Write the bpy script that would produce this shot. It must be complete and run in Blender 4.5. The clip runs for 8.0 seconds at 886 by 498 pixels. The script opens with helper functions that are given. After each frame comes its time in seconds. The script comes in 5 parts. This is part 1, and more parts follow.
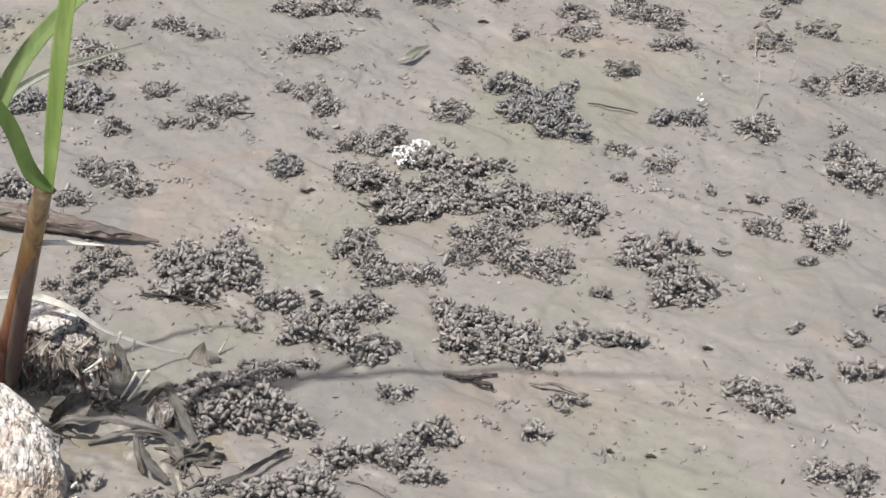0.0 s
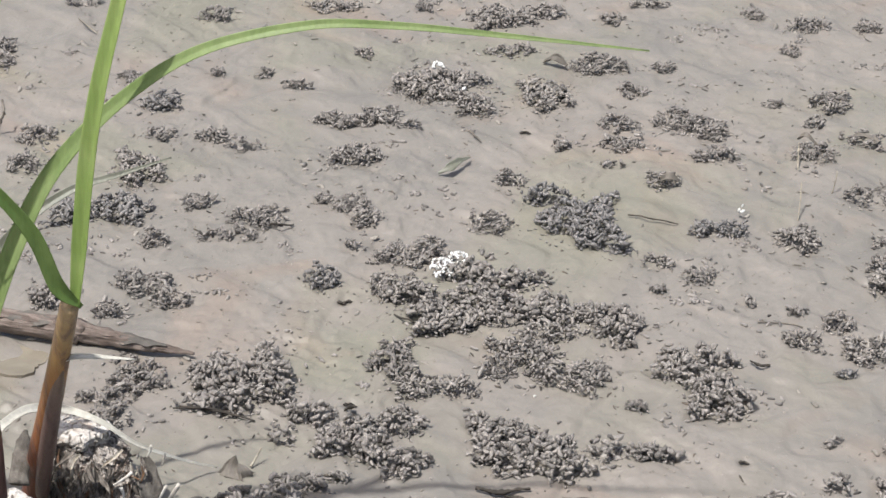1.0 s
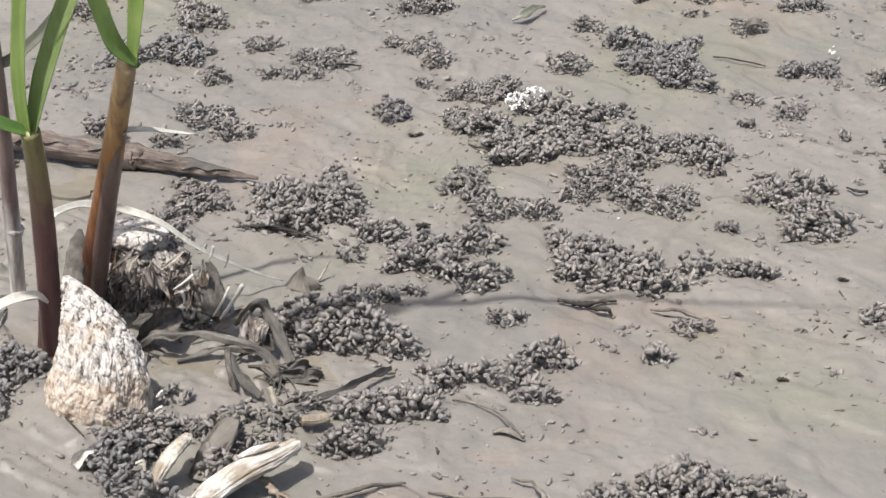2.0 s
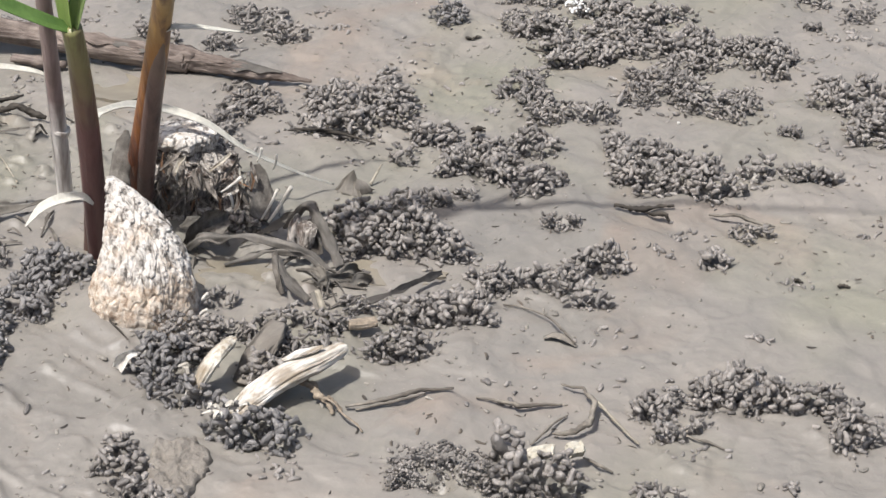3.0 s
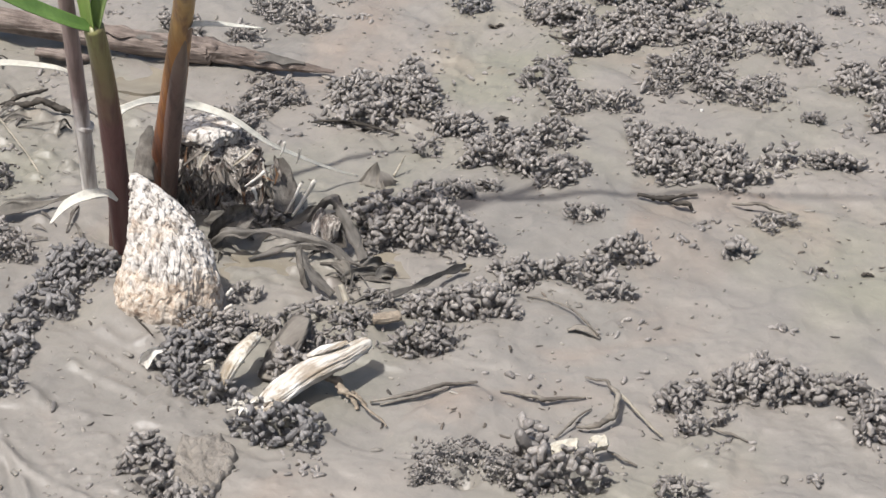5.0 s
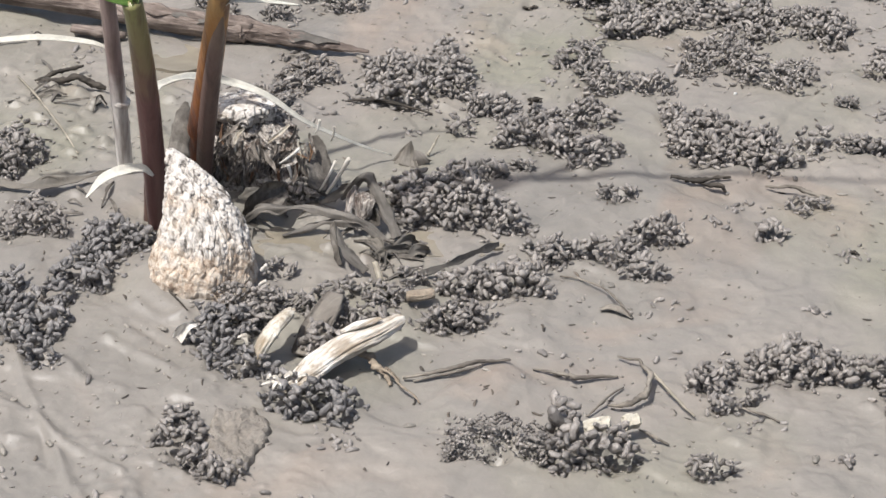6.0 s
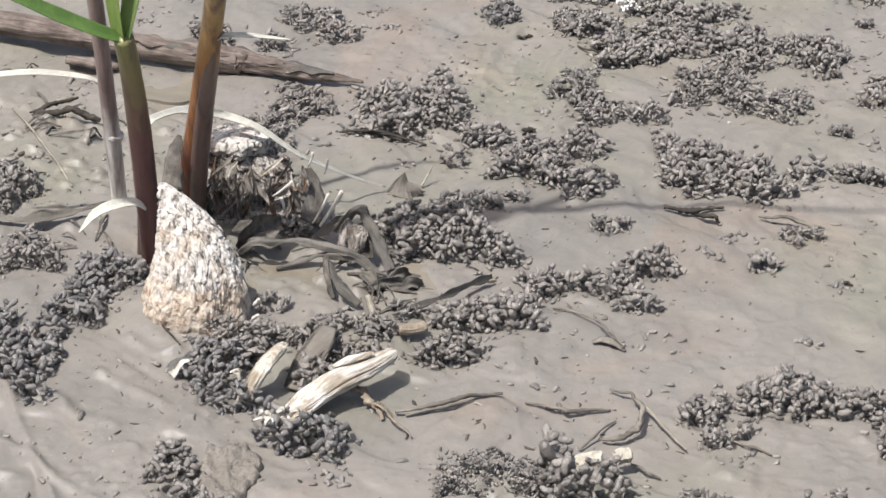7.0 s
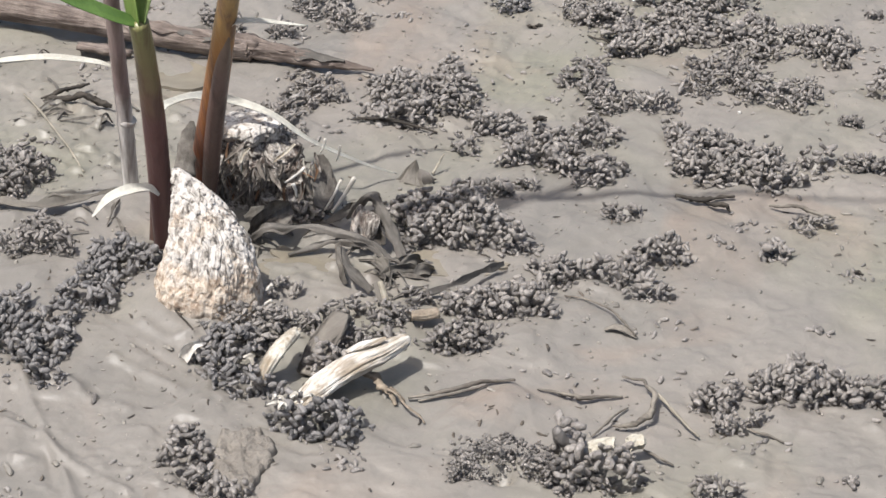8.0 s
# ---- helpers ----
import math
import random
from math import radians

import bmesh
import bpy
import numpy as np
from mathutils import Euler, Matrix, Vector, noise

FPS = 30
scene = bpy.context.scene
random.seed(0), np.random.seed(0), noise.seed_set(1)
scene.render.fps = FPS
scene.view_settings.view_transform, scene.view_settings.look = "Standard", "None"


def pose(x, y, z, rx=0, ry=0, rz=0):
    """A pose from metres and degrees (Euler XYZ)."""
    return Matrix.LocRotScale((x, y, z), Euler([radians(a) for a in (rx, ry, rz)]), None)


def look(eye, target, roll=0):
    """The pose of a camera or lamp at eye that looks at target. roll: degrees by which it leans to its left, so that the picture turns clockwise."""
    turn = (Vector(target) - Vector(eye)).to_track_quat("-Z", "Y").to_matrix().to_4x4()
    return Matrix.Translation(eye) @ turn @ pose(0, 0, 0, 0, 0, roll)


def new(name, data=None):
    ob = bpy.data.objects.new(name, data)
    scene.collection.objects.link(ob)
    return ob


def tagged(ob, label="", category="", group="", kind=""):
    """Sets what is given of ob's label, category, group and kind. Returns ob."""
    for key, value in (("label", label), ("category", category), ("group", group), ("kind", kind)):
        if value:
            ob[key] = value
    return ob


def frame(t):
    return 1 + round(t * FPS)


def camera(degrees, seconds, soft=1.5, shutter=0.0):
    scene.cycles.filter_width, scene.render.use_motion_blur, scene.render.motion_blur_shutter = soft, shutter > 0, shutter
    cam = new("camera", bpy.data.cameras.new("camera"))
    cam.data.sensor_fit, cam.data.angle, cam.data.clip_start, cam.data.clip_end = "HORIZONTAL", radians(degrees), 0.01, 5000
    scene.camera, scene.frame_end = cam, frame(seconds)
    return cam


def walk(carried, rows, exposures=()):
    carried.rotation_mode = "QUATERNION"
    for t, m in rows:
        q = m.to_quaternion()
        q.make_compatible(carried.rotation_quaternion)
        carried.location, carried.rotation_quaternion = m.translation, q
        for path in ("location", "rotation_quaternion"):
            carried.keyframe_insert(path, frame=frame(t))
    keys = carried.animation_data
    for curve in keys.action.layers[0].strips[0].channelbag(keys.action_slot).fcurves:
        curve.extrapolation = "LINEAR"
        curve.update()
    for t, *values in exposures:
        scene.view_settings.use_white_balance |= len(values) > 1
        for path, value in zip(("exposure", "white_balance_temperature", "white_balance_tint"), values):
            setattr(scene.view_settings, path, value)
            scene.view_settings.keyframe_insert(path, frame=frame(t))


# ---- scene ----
# the walk: held in the hand over a mud bank, first looking out, then down at the reed stumps
cam = camera(21.93, 8.0, soft=1.5)
PATH = [
    (0, (0.0008, 0.0003, 0.6744), (0.0007, 0.8384, 0.1289), 4.99),
    (0.3, (0.0181, 0.0107, 0.6802), (-0.0223, 0.8515, 0.1405), 3.59),
    (0.5, (0.0220, 0.0107, 0.6786), (-0.0121, 0.8566, 0.1463), 3.78),
    (0.7, (0.0204, 0.0103, 0.6792), (-0.0153, 0.8566, 0.1477), 3.78),
    (1, (0.0204, 0.0063, 0.6781), (-0.0155, 0.8663, 0.1690), 3.79),
    (1.2, (0.0139, -0.0031, 0.6540), (-0.0222, 0.8584, 0.1475), 3.45),
    (1.3, (0.0125, -0.0048, 0.6473), (-0.0252, 0.8571, 0.1416), 3.32),
    (1.5, (0.0045, 0.0019, 0.6308), (-0.0383, 0.8657, 0.1288), 3.12),
    (1.7, (0.0127, 0.0028, 0.5907), (-0.0539, 0.8714, 0.0998), 1.93),
    (1.8, (0.0161, 0.0034, 0.5726), (-0.0515, 0.8729, 0.0833), 2.14),
    (2, (0.0187, 0.0032, 0.5396), (-0.0449, 0.8731, 0.0506), 2.59),
    (2.2, (0.0167, 0.0058, 0.5201), (-0.0554, 0.8754, 0.0316), 2.61),
    (3.3, (0.0415, 0.0231, 0.5245), (-0.0639, 0.8659, -0.0033), 1.01),
    (3.5, (0.0482, 0.0262, 0.5296), (-0.0628, 0.8677, 0.0010), 0.54),
    (3.8, (0.0545, 0.0297, 0.5372), (-0.0602, 0.8680, 0.0043), 0.33),
    (4, (0.0553, 0.0285, 0.5376), (-0.0591, 0.8687, 0.0075), 0.17),
    (4.2, (0.0569, 0.0288, 0.5394), (-0.0561, 0.8683, 0.0079), 0.29),
    (4.5, (0.0421, 0.0235, 0.5267), (-0.0653, 0.8629, -0.0060), 0.66),
    (4.7, (0.0371, 0.0241, 0.5333), (-0.0733, 0.8640, 0.0020), 0.50),
    (5.8, (0.0313, 0.0164, 0.5274), (-0.0773, 0.8556, -0.0054), 1.24),
    (6, (0.0305, 0.0166, 0.5293), (-0.0884, 0.8531, -0.0056), 0.90),
    (6.2, (0.0315, 0.0184, 0.5299), (-0.0854, 0.8565, -0.0029), 0.95),
    (6.5, (0.0337, 0.0181, 0.5344), (-0.0846, 0.8571, 0.0032), 0.86),
    (6.8, (0.0355, 0.0211, 0.5358), (-0.0828, 0.8604, 0.0052), 0.85),
    (7, (0.0363, 0.0215, 0.5371), (-0.0866, 0.8603, 0.0068), 0.53),
    (7.2, (0.0315, 0.0207, 0.5388), (-0.0886, 0.8598, 0.0083), 0.75),
    (7.5, (0.0334, 0.0206, 0.5374), (-0.0879, 0.8603, 0.0080), 0.65),
    (7.7, (0.0294, 0.0179, 0.5363), (-0.0891, 0.8568, 0.0050), 0.93),
    (8, (0.0293, 0.0169, 0.5350), (-0.0910, 0.8550, 0.0029), 0.94),
]
walk(cam, [(t, look(eye, target, roll)) for t, eye, target, roll in PATH])

# ---- light ----
SUN_TO = Vector((0.30, 0.30, -1.0)).normalized()
scene.view_settings.exposure = 0.49
world = bpy.data.worlds.new("sky")
scene.world = world
world.use_nodes = True
sky = world.node_tree.nodes.new("ShaderNodeTexSky")
sky.sky_type, sky.sun_disc = "NISHITA", False
sky.sun_elevation, sky.sun_rotation = math.asin(-SUN_TO.z), math.atan2(-SUN_TO.x, -SUN_TO.y)
sky.air_density, sky.dust_density, sky.ozone_density = 1.0, 4.5, 0.6
world.node_tree.links.new(sky.outputs[0], world.node_tree.nodes["Background"].inputs[0])
world.node_tree.nodes["Background"].inputs[1].default_value = 0.105
lamp = bpy.data.lights.new("sun", "SUN")
lamp.energy, lamp.angle, lamp.color = 3.85, radians(1.0), (1.0, 0.985, 0.97)
sun = new("sun", lamp)
sun.matrix_world = look((-2, -1, 3), Vector((-2, -1, 3)) + SUN_TO)


# ---- materials ----
class Nodes:
    """A material's node tree, with short ways to add to it."""

    def __init__(self, name, rough=0.6, spec=0.4):
        self.m = bpy.data.materials.new(name)
        self.m.use_nodes = True
        self.t = self.m.node_tree
        self.b = self.t.nodes["Principled BSDF"]
        self.b.inputs["Roughness"].default_value = rough
        self.b.inputs["Specular IOR Level"].default_value = spec
        self.turn = 0.0
        self.co = self.t.nodes.new("ShaderNodeTexCoord").outputs["Object"]

    def link(self, a, b):
        self.t.links.new(a, b)

    def noise(self, size, detail=4.0, rough=0.6, stretch=(1, 1, 1), distort=0.0):
        """Noise whose lumps are about size metres across."""
        mp = self.t.nodes.new("ShaderNodeMapping")
        mp.inputs["Scale"].default_value = [s / size for s in stretch]
        from_ = self.co
        if self.turn:
            tn = self.t.nodes.new("ShaderNodeMapping")
            tn.inputs["Rotation"].default_value = (0, 0, -radians(self.turn))
            self.link(self.co, tn.inputs[0])
            from_ = tn.outputs[0]
        self.link(from_, mp.inputs[0])
        n = self.t.nodes.new("ShaderNodeTexNoise")
        n.inputs["Scale"].default_value = 1.0
        n.inputs["Detail"].default_value, n.inputs["Roughness"].default_value = detail, rough
        n.inputs["Distortion"].default_value = distort
        self.link(mp.outputs[0], n.inputs["Vector"])
        return n.outputs["Fac"]

    def cells(self, size, stretch=(1, 1, 1)):
        mp = self.t.nodes.new("ShaderNodeMapping")
        mp.inputs["Scale"].default_value = [s / size for s in stretch]
        self.link(self.co, mp.inputs[0])
        n = self.t.nodes.new("ShaderNodeTexVoronoi")
        n.inputs["Scale"].default_value = 1.0
        self.link(mp.outputs[0], n.inputs["Vector"])
        return n.outputs["Distance"]

    def ramp(self, fac, *stops):
        r = self.t.nodes.new("ShaderNodeValToRGB")
        while len(r.color_ramp.elements) < len(stops):
            r.color_ramp.elements.new(0.5)
        for e, (at, c) in zip(r.color_ramp.elements, stops):
            e.position = at
            e.color = (*c, 1) if isinstance(c, tuple) else (c, c, c, 1)
        self.link(fac, r.inputs[0])
        return r.outputs[0]

    def mix(self, fac, a, b, how="MIX"):
        n = self.t.nodes.new("ShaderNodeMix")
        n.data_type, n.blend_type = "RGBA", how
        for v, i in ((fac, 0), (a, 6), (b, 7)):
            if isinstance(v, (int, float)):
                n.inputs[i].default_value = v if i == 0 else (v, v, v, 1)
            elif isinstance(v, tuple):
                n.inputs[i].default_value = (*v, 1)
            else:
                self.link(v, n.inputs[i])
        return n.outputs[2]

    def math(self, how, a, b=0.0):
        n = self.t.nodes.new("ShaderNodeMath")
        n.operation = how
        for v, i in ((a, 0), (b, 1)):
            if isinstance(v, (int, float)):
                n.inputs[i].default_value = v
            else:
                self.link(v, n.inputs[i])
        return n.outputs[0]

    def axis(self, which):
        s = self.t.nodes.new("ShaderNodeSeparateXYZ")
        self.link(self.co, s.inputs[0])
        return s.outputs[which]

    def colour(self, c):
        self.link(c, self.b.inputs["Base Color"])

    def rough(self, r):
        self.link(r, self.b.inputs["Roughness"])

    def bump(self, *layers):
        last = None
        for height, metres in layers:
            n = self.t.nodes.new("ShaderNodeBump")
            n.inputs["Distance"].default_value = metres
            self.link(height, n.inputs["Height"])
            if last:
                self.link(last, n.inputs["Normal"])
            last = n.outputs[0]
        self.link(last, self.b.inputs["Normal"])
        return self.m


def mud_material():
    n = Nodes("wet_mud", spec=0.38)
    big, mid, fine = n.noise(0.16, 3, 0.55, distort=0.6), n.noise(0.030, 6, 0.66, distort=0.4), n.noise(0.004, 4, 0.7)
    base = n.ramp(big, (0.32, (0.169, 0.158, 0.140)), (0.52, (0.208, 0.190, 0.168)), (0.70, (0.232, 0.205, 0.177)))
    base = n.mix(0.45, base, n.ramp(mid, (0.30, (0.153, 0.143, 0.128)), (0.50, (0.200, 0.184, 0.162)), (0.70, (0.230, 0.209, 0.184))))
    green = n.ramp(n.noise(0.15, 3, 0.55, distort=0.5), (0.50, 0.0), (0.66, 0.55))
    base = n.mix(green, base, (0.184, 0.181, 0.130))
    rust = n.ramp(n.noise(0.11, 4, 0.55, distort=0.9), (0.57, 0.0), (0.74, 0.45))
    base = n.mix(rust, base, (0.255, 0.186, 0.138))
    base = n.mix(0.30, base, n.ramp(fine, (0.3, 0.72), (0.6, 1.0)), "MULTIPLY")
    n.colour(base)
    n.rough(n.ramp(n.noise(0.07, 4, 0.65, distort=0.5), (0.35, 0.40), (0.65, 0.56)))
    return n.bump((n.noise(0.030, 3, 0.5, distort=0.3), 0.0014), (n.noise(0.008, 2, 0.5, distort=0.4), 0.0007), (fine, 0.00022))


def pellet_material(name, low, high, single, rough=0.36):
    """Mud rolled into pellets; single: every pellet is an object of its own, a unit across before it is scaled."""
    n = Nodes(name, rough, 0.45)
    unit = 270.0 if single else 1.0
    if single:
        pick = n.t.nodes.new("ShaderNodeObjectInfo").outputs["Random"]
    else:
        pick = n.t.nodes.new("ShaderNodeNewGeometry").outputs["Random Per Island"]
    c = n.ramp(pick, (0.0, low), (0.7, high), (1.0, tuple(v * 1.15 for v in high)))
    n.colour(n.mix(0.55, c, n.ramp(n.noise(0.0020 * unit, 3, 0.6), (0.32, 0.55), (0.66, 1.0)), "MULTIPLY"))
    return n.bump((n.noise(0.0014 * unit, 3, 0.6), 0.0009))


def wood_material(name, light, dark, grain=(1, 1, 8), size=0.004, rough=0.8, deep=0.0012, turn=0.0):
    n = Nodes(name, rough, 0.25)
    n.turn = turn
    g, spots = n.noise(size, 4, 0.65, stretch=(1, 1, 1) if grain is None else tuple(1.0 / v for v in grain)), n.noise(0.012, 4, 0.6)
    n.colour(n.mix(n.ramp(spots, (0.42, 0.0), (0.66, 0.75)), n.ramp(g, (0.32, dark), (0.62, light)), dark))
    return n.bump((g, deep), (spots, 0.001))


def leaf_material(name, low, high, clear=0.35, rough=0.45):
    """A blade with fine lengthwise veins that lets some light through."""
    n = Nodes(name, rough, 0.4)
    c = n.ramp(n.noise(0.02, 3, 0.6), (0.3, low), (0.7, high))
    c = n.mix(0.35, c, n.ramp(n.noise(0.0016, 2, 0.5, stretch=(1, 1, 0.08)), (0.35, 0.6), (0.65, 1.0)), "MULTIPLY")
    n.colour(c)
    out = n.t.nodes["Material Output"]
    tr, mx = n.t.nodes.new("ShaderNodeBsdfTranslucent"), n.t.nodes.new("ShaderNodeMixShader")
    n.link(c, tr.inputs[0])
    mx.inputs[0].default_value = clear
    n.link(n.b.outputs[0], mx.inputs[1])
    n.link(tr.outputs[0], mx.inputs[2])
    n.link(mx.outputs[0], out.inputs[0])
    return n.bump((n.noise(0.0016, 2, 0.5, stretch=(1, 1, 0.08)), 0.0004))


def stem_material(name, *stops, top=0.16, side=(0.075, 0.035, 0.032), streaky=0.48):
    """A living culm whose colour changes up its height, with darker stained streaks."""
    n = Nodes(name, 0.38, 0.5)
    h = n.math("DIVIDE", n.axis(2), top)
    c = n.ramp(n.math("ADD", h, n.math("MULTIPLY", n.math("SUBTRACT", n.noise(0.01, 3, 0.6), 0.5), 0.18)), *stops)
    streak = n.ramp(n.noise(0.005, 3, 0.55, stretch=(1, 1, 0.06)), (streaky, 0.0), (streaky + 0.18, 0.7))
    n.colour(n.mix(streak, c, side))
    return n.bump((n.noise(0.0012, 2, 0.5, stretch=(1, 1, 0.05)), 0.0003))


MUD = mud_material()
PELLET = pellet_material("pellet_mud", (0.124, 0.113, 0.103), (0.266, 0.243, 0.221), True)
PELLETS = pellet_material("pellet_mud_joined", (0.124, 0.113, 0.103), (0.266, 0.243, 0.221), False)
DARK_PELLETS = pellet_material("dark_pellet_mud", (0.105, 0.100, 0.097), (0.215, 0.203, 0.194), False)
DARK_PELLET = pellet_material("dark_pellet_mud_single", (0.105, 0.100, 0.097), (0.215, 0.203, 0.194), True)
CRUMB = pellet_material("crumb_mud", (0.185, 0.170, 0.146), (0.275, 0.252, 0.217), False, 0.5)
FLECK = pellet_material("fleck_or_pit_shade", (0.022, 0.019, 0.016), (0.11, 0.09, 0.07), False, 0.7)
BLEACHED = wood_material("bleached_wood", (0.58, 0.55, 0.48), (0.25, 0.20, 0.14), (1, 1, 9), 0.0035)
BLEACHED_LYING = wood_material("bleached_split_wood", (0.70, 0.67, 0.61), (0.24, 0.190, 0.135), (14, 1, 1), 0.0026, 0.8, 0.0014, 55.0)
GREY_WOOD = wood_material("grey_rotten_wood", (0.17, 0.155, 0.135), (0.060, 0.052, 0.044), (1, 1, 8), 0.004)
LOG = wood_material("muddy_reed_cane", (0.250, 0.205, 0.175), (0.065, 0.048, 0.040), (14, 1, 1), 0.004, 0.7, 0.0020, -10.0)
TWIG = wood_material("muddy_twig", (0.25, 0.225, 0.188), (0.080, 0.069, 0.058), (4, 4, 1), 0.004)
PALE_TWIG = wood_material("pale_twig", (0.40, 0.36, 0.29), (0.19, 0.17, 0.135), (4, 4, 1), 0.004)
DEAD_LEAF = leaf_material("grey_dead_leaf", (0.062, 0.056, 0.049), (0.190, 0.172, 0.150), 0.05, 0.7)
STRAW = leaf_material("straw_leaf", (0.46, 0.44, 0.38), (0.70, 0.68, 0.60), 0.15, 0.6)
GREEN = leaf_material("green_blade", (0.320, 0.450, 0.130), (0.450, 0.560, 0.210), 0.50)
DEEP_GREEN = leaf_material("deep_green_blade", (0.085, 0.160, 0.040), (0.150, 0.250, 0.070), 0.25)
MID_GREEN = leaf_material("mid_green_blade", (0.150, 0.250, 0.065), (0.240, 0.350, 0.110), 0.35)
DULL_GREEN = leaf_material("dull_green_blade", (0.120, 0.124, 0.094), (0.200, 0.204, 0.160), 0.10)
GREY_LEAF = leaf_material("grey_flat_leaf", (0.095, 0.086, 0.073), (0.190, 0.172, 0.146), 0.05, 0.7)
# rotten twigs; also painted in for shade in burrow holes and mud cracks
DARK_TWIG_OR_SHADE = wood_material("rotten_twig_or_shade", (0.075, 0.064, 0.052), (0.024, 0.021, 0.018), (4, 4, 1), 0.004)
TAN = wood_material("tan_straw", (0.36, 0.305, 0.235), (0.17, 0.135, 0.10), (1, 1, 6), 0.004)
STEM_BROWN = stem_material("red_brown_stem", (0.0, (0.10, 0.030, 0.016)), (0.30, (0.22, 0.072, 0.024)), (0.62, (0.31, 0.150, 0.045)), (0.80, (0.33, 0.215, 0.085)), (1.0, (0.36, 0.27, 0.15)))
STEM_PURPLE = stem_material("purple_green_stem", (0.0, (0.115, 0.058, 0.052)), (0.56, (0.135, 0.060, 0.055)), (0.74, (0.165, 0.125, 0.062)), (1.0, (0.190, 0.190, 0.070)), top=0.125)
STEM_DEAD = stem_material("dead_pale_stem", (0.0, (0.68, 0.65, 0.60)), (0.24, (0.58, 0.54, 0.50)), (0.34, (0.24, 0.175, 0.165)), (1.0, (0.20, 0.16, 0.13)), top=0.17, side=(0.105, 0.074, 0.060), streaky=0.46)
WHITE = pellet_material("white_shell", (0.66, 0.65, 0.61), (0.86, 0.85, 0.82), True, 0.5)


FRAY = wood_material("frayed_fibre", (0.34, 0.30, 0.26), (0.085, 0.072, 0.060), (1, 1, 5), 0.0028)


ROOT = wood_material("white_root", (0.74, 0.72, 0.67), (0.44, 0.40, 0.34), (1, 1, 4), 0.004)


# ---- shaping ----
def part(name, bm, material, parent=None, label="", smooth=True):
    """Links a bmesh as one mesh object, under parent where there is one."""
    me = bpy.data.meshes.new(name)
    bm.normal_update()
    bm.to_mesh(me)
    bm.free()
    me.materials.append(material)
    if smooth:
        me.polygons.foreach_set("use_smooth", [True] * len(me.polygons))
    ob = new(name, me)
    if parent:
        ob.parent = parent
        ob.matrix_parent_inverse = parent.matrix_world.inverted()
    return tagged(ob, label) if label else ob


def holder(name, place):
    """An empty at a thing's base, to hold its parts."""
    ob = new(name)
    ob.empty_display_size = 0.01
    ob.matrix_world = Matrix.Translation(place)
    return ob


def curve(points, steps):
    """A smooth line through the points (Catmull-Rom), steps places for each stretch."""
    p = [Vector(v) for v in points]
    p = [2 * p[0] - p[1], *p, 2 * p[-1] - p[-2]]
    out = []
    for a, b, c, d in zip(p, p[1:], p[2:], p[3:]):
        for k in range(steps):
            t = k / steps
            out.append(0.5 * (2 * b + (c - a) * t + (2 * a - 5 * b + 4 * c - d) * t * t + (3 * b - a - 3 * c + d) * t**3))
    return [*out, p[-2]]


def spread(values, count):
    """The values eased out over count places."""
    return np.interp(np.linspace(0, 1, count), np.linspace(0, 1, len(values)), values)


def loft(bm, rings, closed=True):
    rows = [[bm.verts.new(v) for v in ring] for ring in rings]
    n = len(rows[0])
    for a, b in zip(rows, rows[1:]):
        for k in range(n if closed else n - 1):
            bm.faces.new((a[k], a[(k + 1) % n], b[(k + 1) % n], b[k]))
    if closed:
        bm.faces.new(rows[0][::-1])
        bm.faces.new(rows[-1])
    return rows


def rod(bm, points, radii, sides=10, steps=6, rugged=0.0, flat=1.0, seed=1.0, grooved=0.0):
    """A round, tapered rod along a smooth line; rugged: how uneven, flat: its height for its width."""
    line = curve(points, steps)
    r = spread(radii, len(line))
    rings, side = [], None
    for k, (p, rad) in enumerate(zip(line, r)):
        way = (line[min(k + 1, len(line) - 1)] - line[max(k - 1, 0)]).normalized()
        side = (side or way.cross(Vector((0.11, 0.2, 1.0)))).normalized()
        side = (side - way * side.dot(way)).normalized()
        up = side.cross(way)
        ring = []
        for s in range(sides):
            a = 2 * math.pi * s / sides
            v = side * math.cos(a) + up * math.sin(a) * flat
            wob = 1 + rugged * noise.noise(Vector((math.cos(a) * 1.7, math.sin(a) * 1.7, k * 0.45 + seed * 9)))
            wob += grooved * noise.noise(Vector((math.cos(a) * 6.5, math.sin(a) * 6.5, k * 0.07 + seed * 5)))
            ring.append(p + v * rad * wob)
        rings.append(ring)
    loft(bm, rings)


